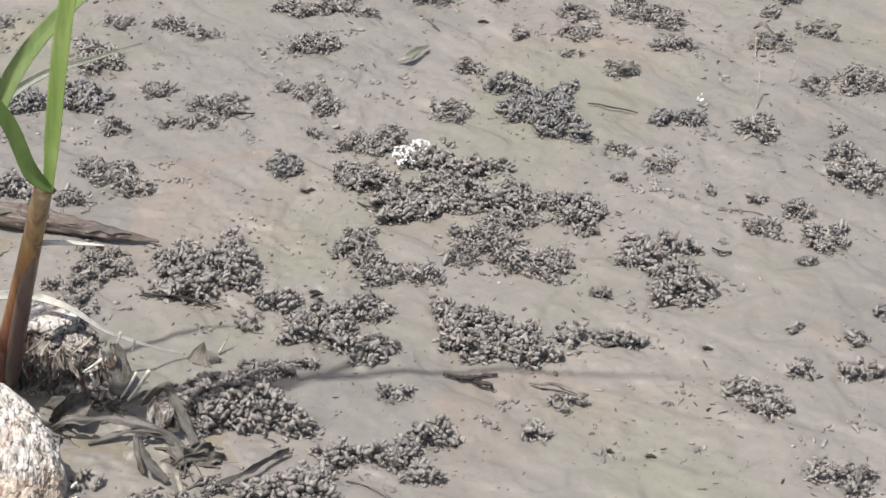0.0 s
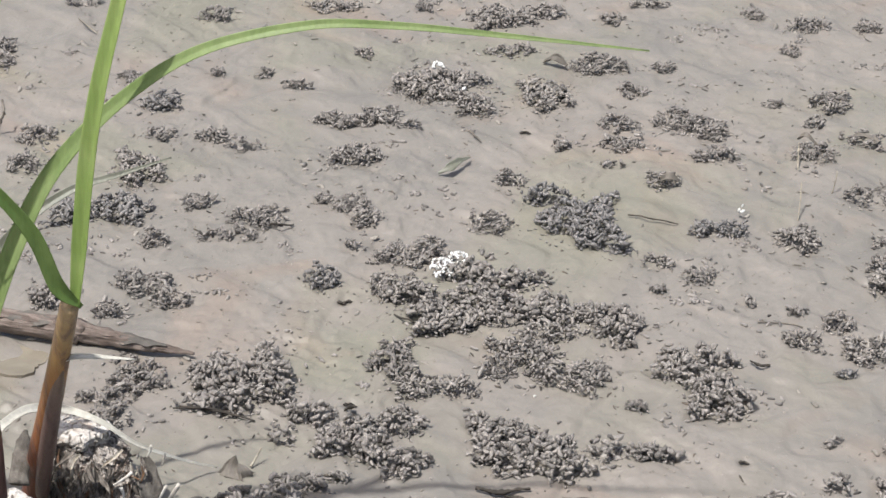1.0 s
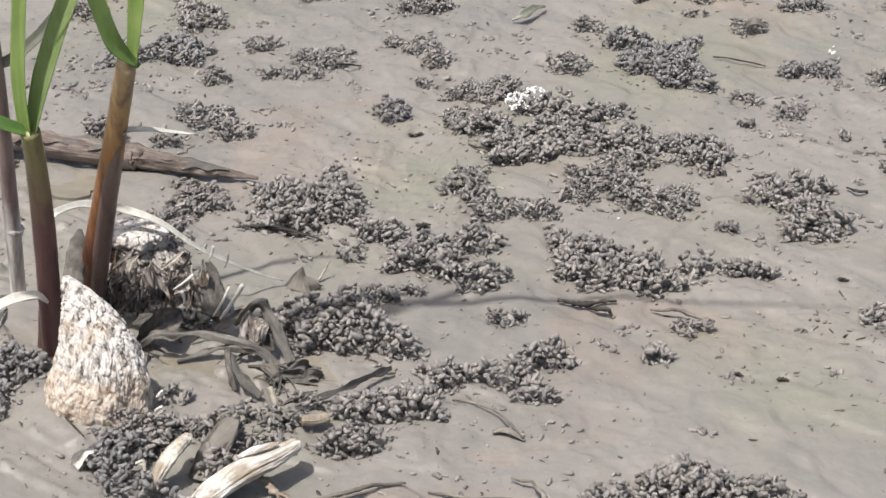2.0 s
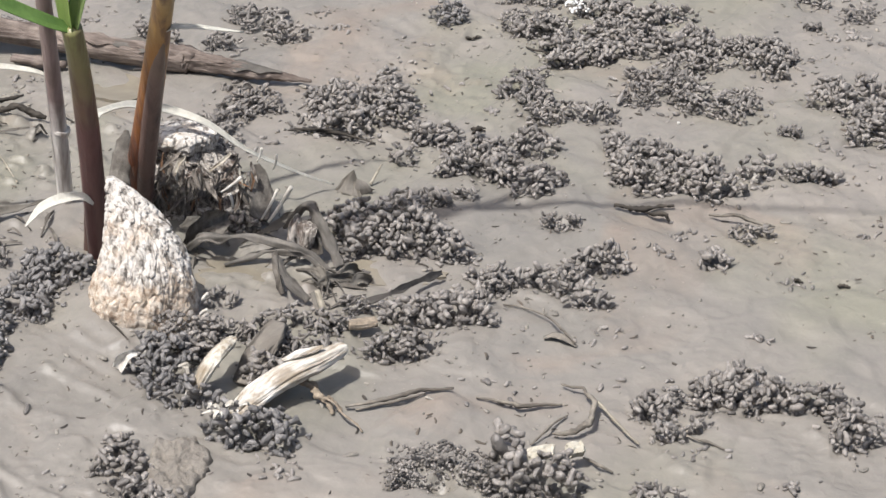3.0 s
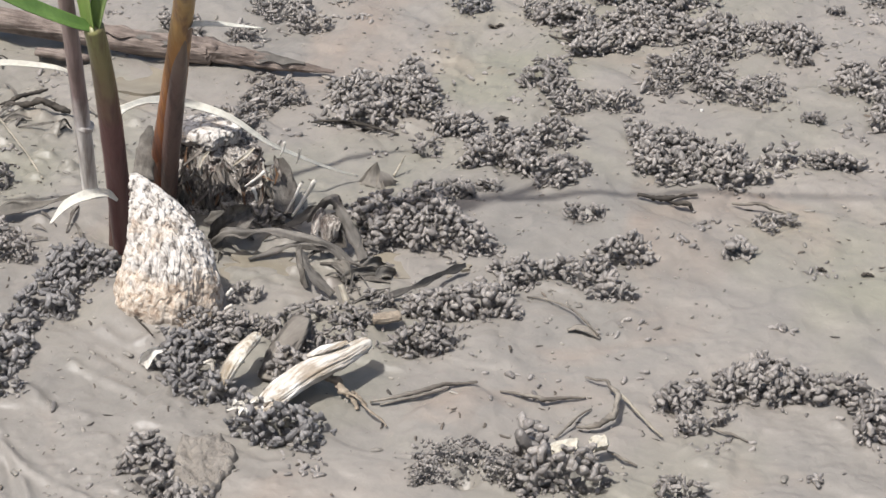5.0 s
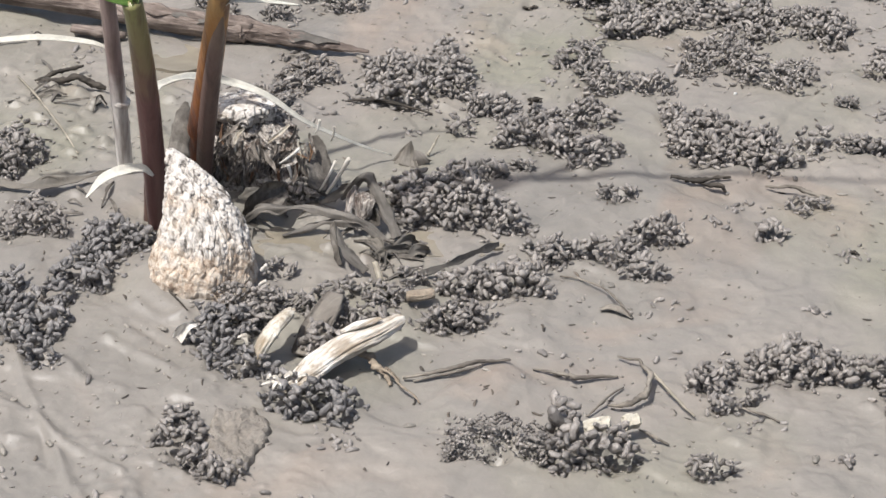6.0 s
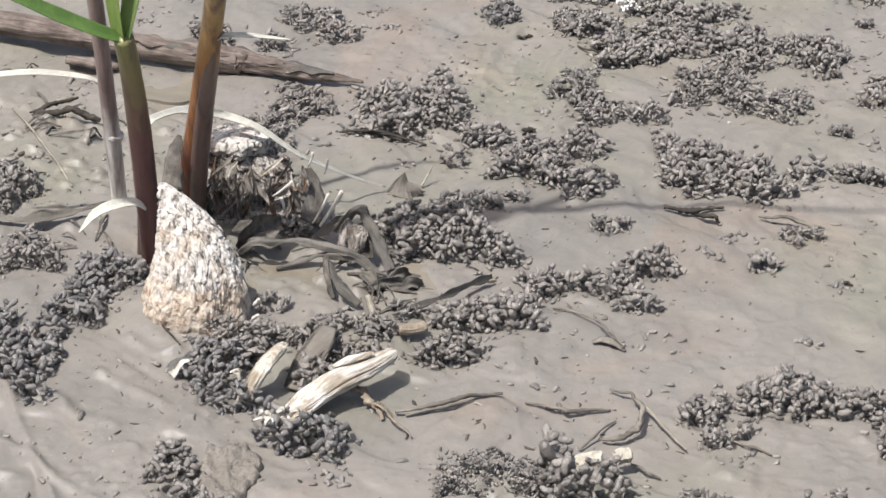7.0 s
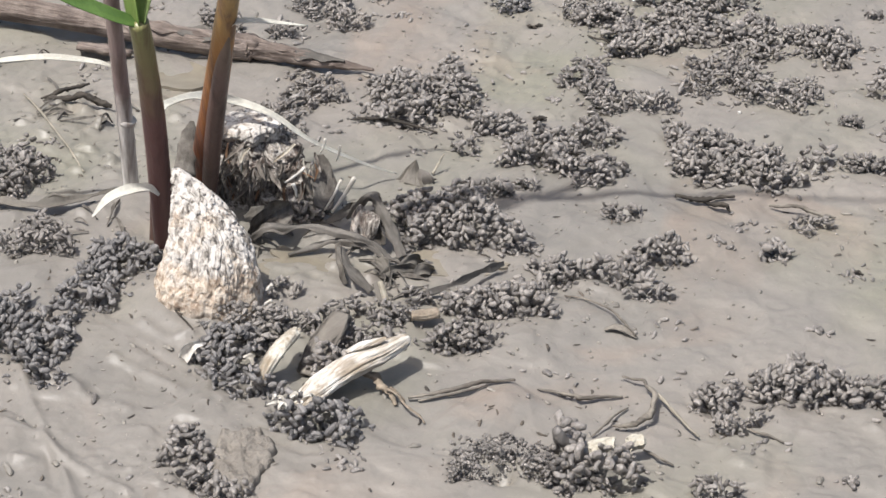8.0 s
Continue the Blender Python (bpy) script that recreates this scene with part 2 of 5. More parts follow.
def blade(bm, points, widths, steps=8, fold=0.25, thick=0.0004, face=(0, -0.5, 1), twist=0.0, torn=0.0):
    """A leaf blade along a smooth line, folded along its midrib. face: the way its upper side looks."""
    line = curve(points, steps)
    w = spread(widths, len(line))
    rings = []
    for k, (p, wide) in enumerate(zip(line, w)):
        way = (line[min(k + 1, len(line) - 1)] - line[max(k - 1, 0)]).normalized()
        f = Vector(face)
        side = way.cross(f).normalized()
        if twist:
            side = Matrix.Rotation(twist * k / len(line), 3, way) @ side
        up = side.cross(way).normalized()
        wide *= 1 + torn * noise.noise(p * 140)
        top = []
        for k in range(-5, 6):
            u = k / 5
            rise_ = fold / 2 * (0.7 * abs(u) + 0.3 * u * u) * (1 + 2 * torn * noise.noise(p * 110 + side * u))
            rib = (0.012 + 0.05 * torn) * (1 if k % 2 else -1) + 0.10 * torn * noise.noise(Vector((u * 3, p.x * 60 + p.z * 60, p.y * 60)))
            top.append(p + side * wide * u / 2 + up * wide * (rise_ + rib))
        t = up * thick
        rings.append([*top, top[-1] - t, top[5] - t * 2, top[0] - t])
    loft(bm, rings)


# ---- the mud: its hollows, rises and heaps of pellets ----
WAVES = []
for size, tall, count in ((0.42, 0.0005, 6), (0.13, 0.0005, 10), (0.050, 0.00036, 16), (0.021, 0.00022, 20), (0.011, 0.00011, 20)):
    for _ in range(count):
        a, long = random.uniform(0, math.pi), size * random.uniform(0.7, 1.5)
        WAVES.append((math.cos(a) * 6.283 / long, math.sin(a) * 6.283 / long, random.uniform(0, 6.28), tall / math.sqrt(count) * 1.4))
HEAPS, HOLES, RISES = [], [], []
# long low ridges and scratches left where crabs dragged over the soft corner: a line of places, width, height
DRAGS = (
    (((-0.2485, 0.7474), (-0.2391, 0.7250), (-0.2225, 0.6973), (-0.2068, 0.6747), (-0.1938, 0.6528)), 0.0022, 0.0014),
    (((-0.2236, 0.6935), (-0.2046, 0.6822), (-0.1825, 0.6700)), 0.0020, 0.0019),
    (((-0.2099, 0.6777), (-0.2012, 0.6617), (-0.1952, 0.6450)), 0.0016, 0.0015),
    (((-0.2259, 0.7351), (-0.2154, 0.7271), (-0.1964, 0.7206)), 0.0030, 0.0018),
    (((-0.2114, 0.7538), (-0.1952, 0.7464), (-0.1803, 0.7381)), 0.0026, 0.0017),
    (((-0.2393, 0.7038), (-0.2252, 0.6987), (-0.2108, 0.6883)), 0.0018, 0.0014),
    (((-0.2060, 0.7777), (-0.1919, 0.7695), (-0.1835, 0.7743)), 0.0022, 0.0016),
    (((-0.2300, 0.6834), (-0.2227, 0.6834)), 0.0020, 0.0020),
    (((-0.2520, 0.7180), (-0.2360, 0.7080), (-0.2190, 0.6890), (-0.2120, 0.6700)), 0.0016, -0.0012),
    (((-0.2050, 0.7640), (-0.1880, 0.7560), (-0.1720, 0.7500)), 0.0020, -0.0012),
)


def rise(x, y, lobe):
    """How far inside a lobe a place is: 1 in its middle, 0 at and beyond its edge."""
    lx, ly, rx, ry, turn, wave = lobe
    c, s = math.cos(radians(turn)), math.sin(radians(turn))
    u, v = ((x - lx) * c + (y - ly) * s) / rx, ((y - ly) * c - (x - lx) * s) / ry
    a = np.arctan2(v, u)
    r = np.hypot(u, v) * (1 + 0.17 * np.sin(3 * a + wave) + 0.15 * np.sin(5 * a + 2.3 * wave) + 0.11 * np.sin(9 * a + 4.1 * wave))
    return np.clip(1 - r * r, 0, 1)


def heap(size, tall, dense, kind, *lobes):
    """Notes a heap of crab pellets: their size and the heap's height in millimetres, then its lobes: place, half-widths, turn."""
    HEAPS.append((size * 0.00055, tall / 1000, dense, kind, [(*lobe, 1.7 * len(HEAPS) + 2.9 * k) for k, lobe in enumerate(lobes)]))


def ground(x, y):
    """The height of the mud, for arrays or single numbers."""
    x, y = np.asarray(x, float), np.asarray(y, float)
    z = sum(h * np.sin(a * x + b * y + c) for a, b, c, h in WAVES)
    # smooth skins of mud that end in low soft steps
    skin = np.sin(x * 47 + 2.1 * np.sin(y * 39 + 1)) * np.sin(y * 61 - x * 17 + 1.7 * np.sin(x * 53)) + 0.5 * np.sin(x * 118 + y * 71 + 1.5 * np.sin(y * 97))
    z = z + 0.0007 * np.tanh(6 * skin) + 0.0004 * np.tanh(7 * (skin - 0.8))
    patchy = np.clip(0.55 + np.sin(x * 23 + y * 14 + 2) * np.sin(y * 19 - x * 9), 0.1, 1.3)
    z = z + patchy * (0.35 * dotted(x, y, 0.012, 1.0) + 0.8 * dotted(x, y, 0.0070, 4.0) + 1.0 * dotted(x, y, 0.0045, 7.0))
    # broken, trodden mud behind and between the stumps
    torn = np.exp(-(((x + 0.275) / 0.050) ** 2) - ((y - 0.925) / 0.055) ** 2) + 0.8 * np.exp(-(((x + 0.135) / 0.050) ** 2) - ((y - 0.845) / 0.030) ** 2)
    z = z + torn * (4.0 * dotted(x, y, 0.011, 9.0) + 4.0 * dotted(x * 0.6 + y * 0.3, y, 0.0075, 6.0))
    # run-off lines in the low corner
    low = np.exp(-(((x + 0.24) / 0.11) ** 2) - ((y - 0.68) / 0.09) ** 2)
    u, v = x * 0.78 - y * 0.62, x * 0.62 + y * 0.78
    bow = v + 0.006 * np.sin(u * 38 + 1) + 0.003 * np.sin(u * 95)
    z = z + low * (0.45 * dotted(u / 9.0, bow, 0.0110, 2.0) + 0.35 * dotted(u / 8.0, bow + 0.004, 0.0070, 5.0))
    for line, wide, tall in DRAGS:
        far = np.full_like(x, 1.0)
        for (ax, ay), (bx, by) in zip(line, line[1:]):
            t = np.clip(((x - ax) * (bx - ax) + (y - ay) * (by - ay)) / ((bx - ax) ** 2 + (by - ay) ** 2), 0, 1)
            far = np.minimum(far, np.hypot(x - ax - t * (bx - ax), y - ay - t * (by - ay)))
        z = z + tall * np.exp(-((far / wide) ** 2)) * (0.7 + 0.3 * np.sin(x * 310 + y * 190))
    # crumbly crust round the burrow's mouth
    crust = np.exp(-(((x + 0.047) / 0.021) ** 4) - ((y - 0.708) / 0.010) ** 4)
    z = z + crust * (3.5 * dotted(x, y, 0.0060, 3.0) + 3.0 * dotted(x, y, 0.0040, 8.0))
    for hx, hy, r, deep in HOLES:
        z = z - deep * np.exp(-(((x - hx) ** 2 + (y - hy) ** 2) / r**2) ** 1.5)
    for hx, hy, rx, ry, tall in RISES:
        z = z + tall * np.exp(-((((x - hx) / rx) ** 2 + ((y - hy) / ry) ** 2)) ** 1.5)
    for _, tall, _, _, lobes in HEAPS:
        lx, ly, far = lobes[0][0], lobes[0][1], 0.12
        near = (abs(x - lx) < far) & (abs(y - ly) < far)
        if np.any(near):
            z = z + np.where(near, -0.35 * tall * np.max([rise(x, y, lobe) for lobe in lobes], axis=0), 0)
    return z


def dotted(x, y, cell, seed):
    """Low mud-smeared lumps strewn at random: one at most in each cell of a grid."""
    gx, gy = np.floor(x / cell), np.floor(y / cell)
    z = np.zeros_like(x)
    for i in (-1, 0, 1):
        for j in (-1, 0, 1):
            cx, cy = gx + i, gy + j
            h = [np.modf(np.abs(np.sin(cx * a + cy * b + seed) * 43758.5453))[0] for a, b in ((12.9898, 78.233), (39.346, 11.135), (73.156, 52.235), (26.651, 91.712))]
            r = cell * (0.20 + 0.22 * h[2])
            d = np.hypot(x - (cx + h[0]) * cell, (y - (cy + h[1]) * cell) * 1.25) / r
            z = np.maximum(z, np.where(h[3] > 0.55, r * (h[3] - 0.35) * 0.55 * np.exp(-(d**3.6)), 0))
    return z


def on_ground(x, y, lift=0.0):
    return Vector((x, y, float(ground(x, y)) + lift))


def burrow(x, y, r=0.003, deep=0.012):
    """A burrow as a shallow dimple; a dark piece laid in each paints its shade."""
    HOLES.append((x, y, r * 1.3, deep * 0.3))


heap(5.2, 10, 1, "round near", (0.0035, 0.8706, 0.0131, 0.0086, 10), (-0.0148, 0.8525, 0.0141, 0.0074, 10), (0.0010, 0.8385, 0.0085, 0.0045, 10))
heap(5, 9, 1, "round near", (-0.0613, 0.8211, 0.0249, 0.0113, 24), (-0.0402, 0.8487, 0.0104, 0.0096, 10))
heap(5.2, 12, 1, "round near", (-0.1009, 0.8801, 0.0191, 0.0232, 10), (-0.0773, 0.8754, 0.0164, 0.0156, 10), (-0.0598, 0.8674, 0.0075, 0.0053, 10))
heap(5, 8, 0.7, "string near", (-0.0693, 0.7923, 0.0123, 0.0085, 10), (-0.0791, 0.7864, 0.0094, 0.0060, 10))
heap(5.0, 11, 1, "round near", (0.0650, 0.7830, 0.0200, 0.0115, 4), (0.0560, 0.7770, 0.0110, 0.0080, 8), (0.0790, 0.7781, 0.0124, 0.0088, 8), (0.0980, 0.7791, 0.0136, 0.0069, 8), (0.1099, 0.7598, 0.0094, 0.0132, 8))
heap(4.6, 9, 1, "round near", (0.0326, 0.7656, 0.0101, 0.0073, 8), (0.0380, 0.7487, 0.0066, 0.0040, 8))
heap(4.4, 7, 0.9, "round near", (0.0486, 0.7566, 0.0055, 0.0040, 8))
heap(7.4, 14, 1, "round near", (-0.0222, 0.7200, 0.0062, 0.0135, 8))
heap(5.6, 13, 1, "round near", (-0.0040, 0.7085, 0.0130, 0.0090, 8), (-0.0200, 0.7010, 0.0074, 0.0050, 8))
heap(2.7, 9, 1, "fine near", (-0.0440, 0.7135, 0.0200, 0.0050, 6), (-0.0575, 0.7050, 0.0090, 0.0075, 8), (-0.0310, 0.7065, 0.0085, 0.0065, 8))
heap(5.2, 8, 0.9, "string near", (0.0351, 0.7077, 0.0101, 0.0057, 8))
heap(5.4, 8, 1, "round near", (-0.1665, 0.6985, 0.0085, 0.0120, 8), (-0.1590, 0.6815, 0.0085, 0.0052, 8))
heap(5.4, 12, 1, "dark near", (-0.1186, 0.7215, 0.0165, 0.0091, 8), (-0.1349, 0.7293, 0.0066, 0.0047, 8))
heap(5, 11, 1, "dark near", (-0.1652, 0.7608, 0.0132, 0.0152, 8), (-0.1514, 0.7421, 0.0101, 0.0049, 8))
heap(5, 10, 1, "dark near", (-0.2283, 0.8230, 0.0160, 0.0160, 10), (-0.2317, 0.7952, 0.0156, 0.0086, 10))
heap(5, 9, 0.9, "string near", (-0.2689, 0.8354, 0.0175, 0.0137, 10))
heap(4.9, 12, 1, "dark near", (-0.2464, 0.7588, 0.0187, 0.0200, 10), (-0.2324, 0.7327, 0.0057, 0.0050, 10), (-0.2639, 0.7684, 0.0118, 0.0184, 10))
heap(4.8, 12, 1, "round near", (-0.2929, 0.8868, 0.0124, 0.0172, 10))
heap(4.6, 9, 0.9, "round near", (-0.1229, 0.7618, 0.0104, 0.0102, 10))
heap(4.6, 7, 0.8, "string near", (-0.1107, 0.7848, 0.0129, 0.0055, 10), (-0.1344, 0.7900, 0.0071, 0.0067, 10))
heap(4.6, 8, 0.9, "round near", (-0.1557, 0.8769, 0.0096, 0.0074, 10))
heap(4.6, 7, 0.9, "round near", (-0.0819, 0.9092, 0.0143, 0.0070, 10))
heap(4.4, 6, 0.8, "string near", (-0.0624, 0.9202, 0.0065, 0.0040, 10))
heap(5, 8, 0.9, "round near", (-0.1524, 0.7737, 0.0070, 0.0080, 10))
heap(4.8, 7, 0.9, "round near", (-0.1461, 0.6765, 0.0106, 0.0053, 10))
heap(4.6, 6, 0.8, "string near", (-0.1521, 0.8114, 0.0072, 0.0054, 10))
heap(4.6, 6, 0.7, "string near", (-0.1604, 0.7776, 0.0082, 0.0050, 10))
heap(4.6, 6, 0.7, "string near", (-0.1047, 0.7980, 0.0071, 0.0040, 10))
heap(4.9, 11, 1, "round near", (-0.1297, 0.9918, 0.0181, 0.0247, 10), (-0.1083, 0.9986, 0.0133, 0.0249, 10), (-0.1303, 0.9703, 0.0151, 0.0057, 10))
heap(4.4, 5, 0.55, "string near", (-0.1767, 0.9936, 0.0154, 0.0187, 10), (-0.1902, 0.9705, 0.0151, 0.0081, 10))
heap(4.8, 9, 1, "round near", (-0.0581, 0.9508, 0.0201, 0.0158, 10), (-0.0311, 0.9341, 0.0132, 0.0105, 10), (-0.0358, 0.9697, 0.0115, 0.0093, 10), (-0.0807, 0.9695, 0.0136, 0.0056, 10))
heap(4.8, 7, 0.8, "string near", (-0.0954, 0.9521, 0.0074, 0.0068, 10))
heap(4.8, 11, 1, "round near", (0.0185, 0.9587, 0.0187, 0.0226, 10), (0.0427, 0.9480, 0.0172, 0.0168, 10), (0.0699, 0.9605, 0.0080, 0.0065, 10))
heap(4.6, 7, 1, "round near", (0.0948, 0.9614, 0.0146, 0.0051, 10))
heap(4.8, 8, 0.9, "string near", (-0.0440, 1.0255, 0.0120, 0.0201, 10), (-0.0294, 1.0042, 0.0194, 0.0073, 10), (-0.0061, 1.0060, 0.0083, 0.0061, 10))
heap(4.8, 8, 0.9, "string near", (0.0252, 1.0441, 0.0171, 0.0159, 10), (0.0357, 1.0666, 0.0159, 0.0069, 10), (0.0524, 1.0265, 0.0196, 0.0123, 10), (0.0106, 1.0280, 0.0084, 0.0094, 10))
heap(4.7, 9, 1, "round near", (-0.0228, 1.0709, 0.0193, 0.0131, 10), (-0.0409, 1.0927, 0.0166, 0.0102, 10), (-0.0016, 1.0894, 0.0165, 0.0203, 10), (-0.0124, 1.1222, 0.0169, 0.0086, 10), (0.0139, 1.1163, 0.0168, 0.0078, 10), (0.0344, 1.0856, 0.0239, 0.0134, 10), (0.0731, 1.0810, 0.0149, 0.0183, 10))
heap(4.6, 9, 1, "round near", (0.1074, 1.0434, 0.0130, 0.0140, 10), (0.1290, 1.0167, 0.0183, 0.0179, -41), (0.1280, 1.0565, 0.0117, 0.0064, 10))
heap(4.4, 4, 0.8, "string", (0.0859, 1.0042, 0.0064, 0.0040, 10))
heap(4.4, 5, 0.7, "string", (0.0694, 0.9069, 0.0108, 0.0068, 10))
heap(4.4, 5, 0.6, "string", (-0.0165, 0.9017, 0.0096, 0.0068, 10))
heap(4.6, 7, 1, "round", (0.0525, 0.8801, 0.0072, 0.0062, 10))
heap(4.4, 10, 1, "dark", (0.0529, 1.1936, 0.0221, 0.0280, 10), (0.0302, 1.2196, 0.0138, 0.0061, 10), (0.0733, 1.1657, 0.0083, 0.0057, 10))
heap(4.4, 7, 0.8, "string", (-0.0010, 1.1840, 0.0126, 0.0131, 10))
heap(4.4, 6, 0.8, "string", (0.0071, 1.2390, 0.0101, 0.0068, 10))
heap(4.2, 6, 0.7, "string", (-0.0450, 1.1404, 0.0246, 0.0156, 10), (-0.0517, 1.1013, 0.0144, 0.0117, 10))
heap(4.4, 7, 0.9, "string", (-0.0875, 1.1893, 0.0101, 0.0071, 10), (-0.0763, 1.1775, 0.0084, 0.0124, 10))
heap(4.4, 8, 1, "dark", (-0.0925, 1.1025, 0.0099, 0.0105, 10))
heap(4.4, 4, 0.7, "string", (-0.1034, 1.1954, 0.0061, 0.0040, 10))
heap(4.4, 4, 0.7, "string", (-0.0813, 1.1419, 0.0066, 0.0065, 10))
heap(4.6, 8, 0.9, "string", (-0.1910, 1.0827, 0.0174, 0.0087, 10), (-0.1735, 1.0723, 0.0118, 0.0086, 9))
heap(4.6, 7, 0.9, "string", (-0.2032, 1.0542, 0.0093, 0.0069, 9))
heap(4.6, 8, 0.9, "round", (-0.2388, 1.0613, 0.0109, 0.0094, 9))
heap(4.4, 7, 0.9, "string", (-0.1387, 1.1665, 0.0175, 0.0105, 10))
heap(4.4, 6, 0.9, "string", (-0.1756, 1.1790, 0.0104, 0.0083, 10))
heap(4.4, 6, 0.9, "string", (-0.1934, 1.1309, 0.0085, 0.0078, 10))
heap(4.2, 4, 0.5, "string", (-0.1506, 1.1443, 0.0197, 0.0072, 10))
heap(4.6, 9, 1, "dark", (-0.2184, 1.1645, 0.0158, 0.0150, 10), (-0.2461, 1.1528, 0.0141, 0.0091, 10))
heap(4.6, 8, 0.9, "round", (-0.2178, 1.2124, 0.0146, 0.0178, 10))
heap(4.4, 8, 1, "round", (-0.0902, 1.2529, 0.0162, 0.0108, 11))
heap(4.4, 5, 0.9, "string", (-0.1816, 1.2644, 0.0106, 0.0071, 11), (-0.1573, 1.2553, 0.0141, 0.0040, 11))
heap(4.4, 5, 0.9, "string", (-0.2125, 1.2586, 0.0099, 0.0055, 11))
heap(4.4, 5, 0.8, "string", (-0.0896, 1.3037, 0.0235, 0.0066, 11))
heap(4.4, 6, 0.9, "dark", (0.1261, 1.1982, 0.0093, 0.0078, 10), (0.1431, 1.1998, 0.0088, 0.0079, 10))
heap(4.4, 8, 1, "round", (0.1821, 1.1971, 0.0139, 0.0107, 10))
heap(4.4, 6, 0.9, "string", (0.1209, 1.1430, 0.0102, 0.0072, 10))
heap(4.2, 4, 0.6, "string", (0.0981, 1.1566, 0.0099, 0.0067, 10))
heap(4.2, 4, 0.9, "round", (0.1479, 1.1224, 0.0058, 0.0040, 9))
heap(4.2, 3, 0.9, "round", (0.0976, 1.1252, 0.0049, 0.0040, 10))
heap(4.2, 6, 0.8, "string", (0.1015, 1.2525, 0.0109, 0.0077, 10))
heap(4.4, 8, 0.9, "string", (0.2527, 1.2690, 0.0169, 0.0166, 10))
heap(4.2, 5, 0.5, "string", (0.2214, 1.2567, 0.0123, 0.0100, 10))
heap(4.6, 9, 1, "round", (0.2386, 1.1515, 0.0182, 0.0141, 10), (0.2307, 1.1726, 0.0100, 0.0048, 10))
heap(4.2, 5, 0.6, "string", (0.2308, 1.2076, 0.0062, 0.0058, 10))
heap(4.5, 7, 0.8, "string", (0.1983, 1.1044, 0.0096, 0.0093, 9), (0.2119, 1.0782, 0.0142, 0.0144, 9))
heap(4.5, 6, 0.8, "string", (0.1775, 1.0820, 0.0118, 0.0066, 9))
heap(4.3, 4, 0.9, "dark", (0.2003, 1.0534, 0.0056, 0.0040, 9))
heap(4.3, 4, 0.8, "string", (0.1764, 1.1130, 0.0055, 0.0040, 9))
heap(4.3, 6, 1, "round", (0.1346, 1.2923, 0.0155, 0.0066, 10))
heap(4.3, 5, 0.9, "string", (0.0752, 1.3012, 0.0141, 0.0090, 11))
heap(4.3, 4, 0.9, "round", (0.0375, 1.2894, 0.0050, 0.0057, 11))
heap(4.2, 3, 0.6, "string", (0.0698, 1.2711, 0.0082, 0.0040, 10))
heap(4.2, 6, 0.6, "string", (0.1989, 1.3104, 0.0136, 0.0156, 11))
heap(4.2, 4, 0.4, "string", (0.2321, 1.3353, 0.0140, 0.0152, 11))
heap(4.3, 6, 0.9, "string", (0.1215, 1.3369, 0.0221, 0.0087, 11))
heap(4.8, 7, 0.9, "string", (0.1585, 0.9327, 0.0128, 0.0071, 8), (0.1673, 0.9161, 0.0127, 0.0089, 8))
heap(4.8, 6, 0.8, "string", (0.1862, 0.9509, 0.0075, 0.0069, 8))
heap(4.8, 5, 0.8, "string", (0.2193, 0.9823, 0.0071, 0.0062, 9))
heap(4.8, 7, 1, "round", (0.2177, 0.9535, 0.0127, 0.0059, 8))
heap(5, 8, 0.9, "string", (0.1925, 0.8688, 0.0095, 0.0073, 8), (0.2056, 0.8641, 0.0108, 0.0117, 8))
heap(4.8, 6, 1, "dark", (0.2363, 1.0104, 0.0045, 0.0043, 9))
heap(4.4, 4, 0.8, "round", (0.1882, 0.9888, 0.0041, 0.0040, 9))
heap(4.6, 5, 0.5, "string", (-0.1762, 0.9883, 0.0141, 0.0105, 9))
heap(4.6, 6, 0.6, "string", (-0.1870, 0.9505, 0.0159, 0.0094, 9))
heap(4.3, 8, 1, "round", (-0.0486, 1.3621, 0.0282, 0.0201, 11), (-0.0206, 1.3342, 0.0129, 0.0104, 11))
heap(4.3, 8, 1, "round", (0.0235, 1.3590, 0.0153, 0.0216, 11))
heap(4.3, 5, 0.9, "string", (-0.1095, 1.3035, 0.0127, 0.0066, 11), (-0.0777, 1.3135, 0.0117, 0.0099, 11), (-0.0600, 1.2998, 0.0080, 0.0040, 11))
heap(4.3, 7, 1, "dark", (-0.2208, 1.3028, 0.0131, 0.0100, 11))
heap(4.3, 4, 0.8, "string", (-0.2434, 1.3303, 0.0111, 0.0102, 11))
heap(4.3, 9, 1, "round", (-0.0134, 1.4732, 0.0199, 0.0156, 11), (0.0197, 1.4939, 0.0141, 0.0068, 11))
heap(4.3, 7, 0.9, "string", (0.0592, 1.4139, 0.0202, 0.0132, 11))
heap(4.2, 4, 0.6, "string", (-0.0011, 1.4259, 0.0194, 0.0077, 11))
heap(4.2, 5, 0.9, "string", (0.1035, 1.4196, 0.0081, 0.0059, 11))
heap(4.3, 6, 0.9, "string", (0.0735, 1.3290, 0.0139, 0.0077, 11))
heap(4.3, 7, 1, "string", (0.1103, 1.3432, 0.0148, 0.0088, 11), (0.1331, 1.3290, 0.0110, 0.0094, 10))
heap(4.3, 8, 0.9, "string", (0.2146, 1.3868, 0.0144, 0.0138, 11))
heap(4.3, 6, 0.9, "string", (0.2067, 1.5023, 0.0157, 0.0088, 11))
heap(4.3, 4, 0.8, "string", (0.1691, 1.5157, 0.0077, 0.0086, 11))
heap(4.3, 6, 0.9, "string", (-0.2078, 1.4367, 0.0110, 0.0091, 11))
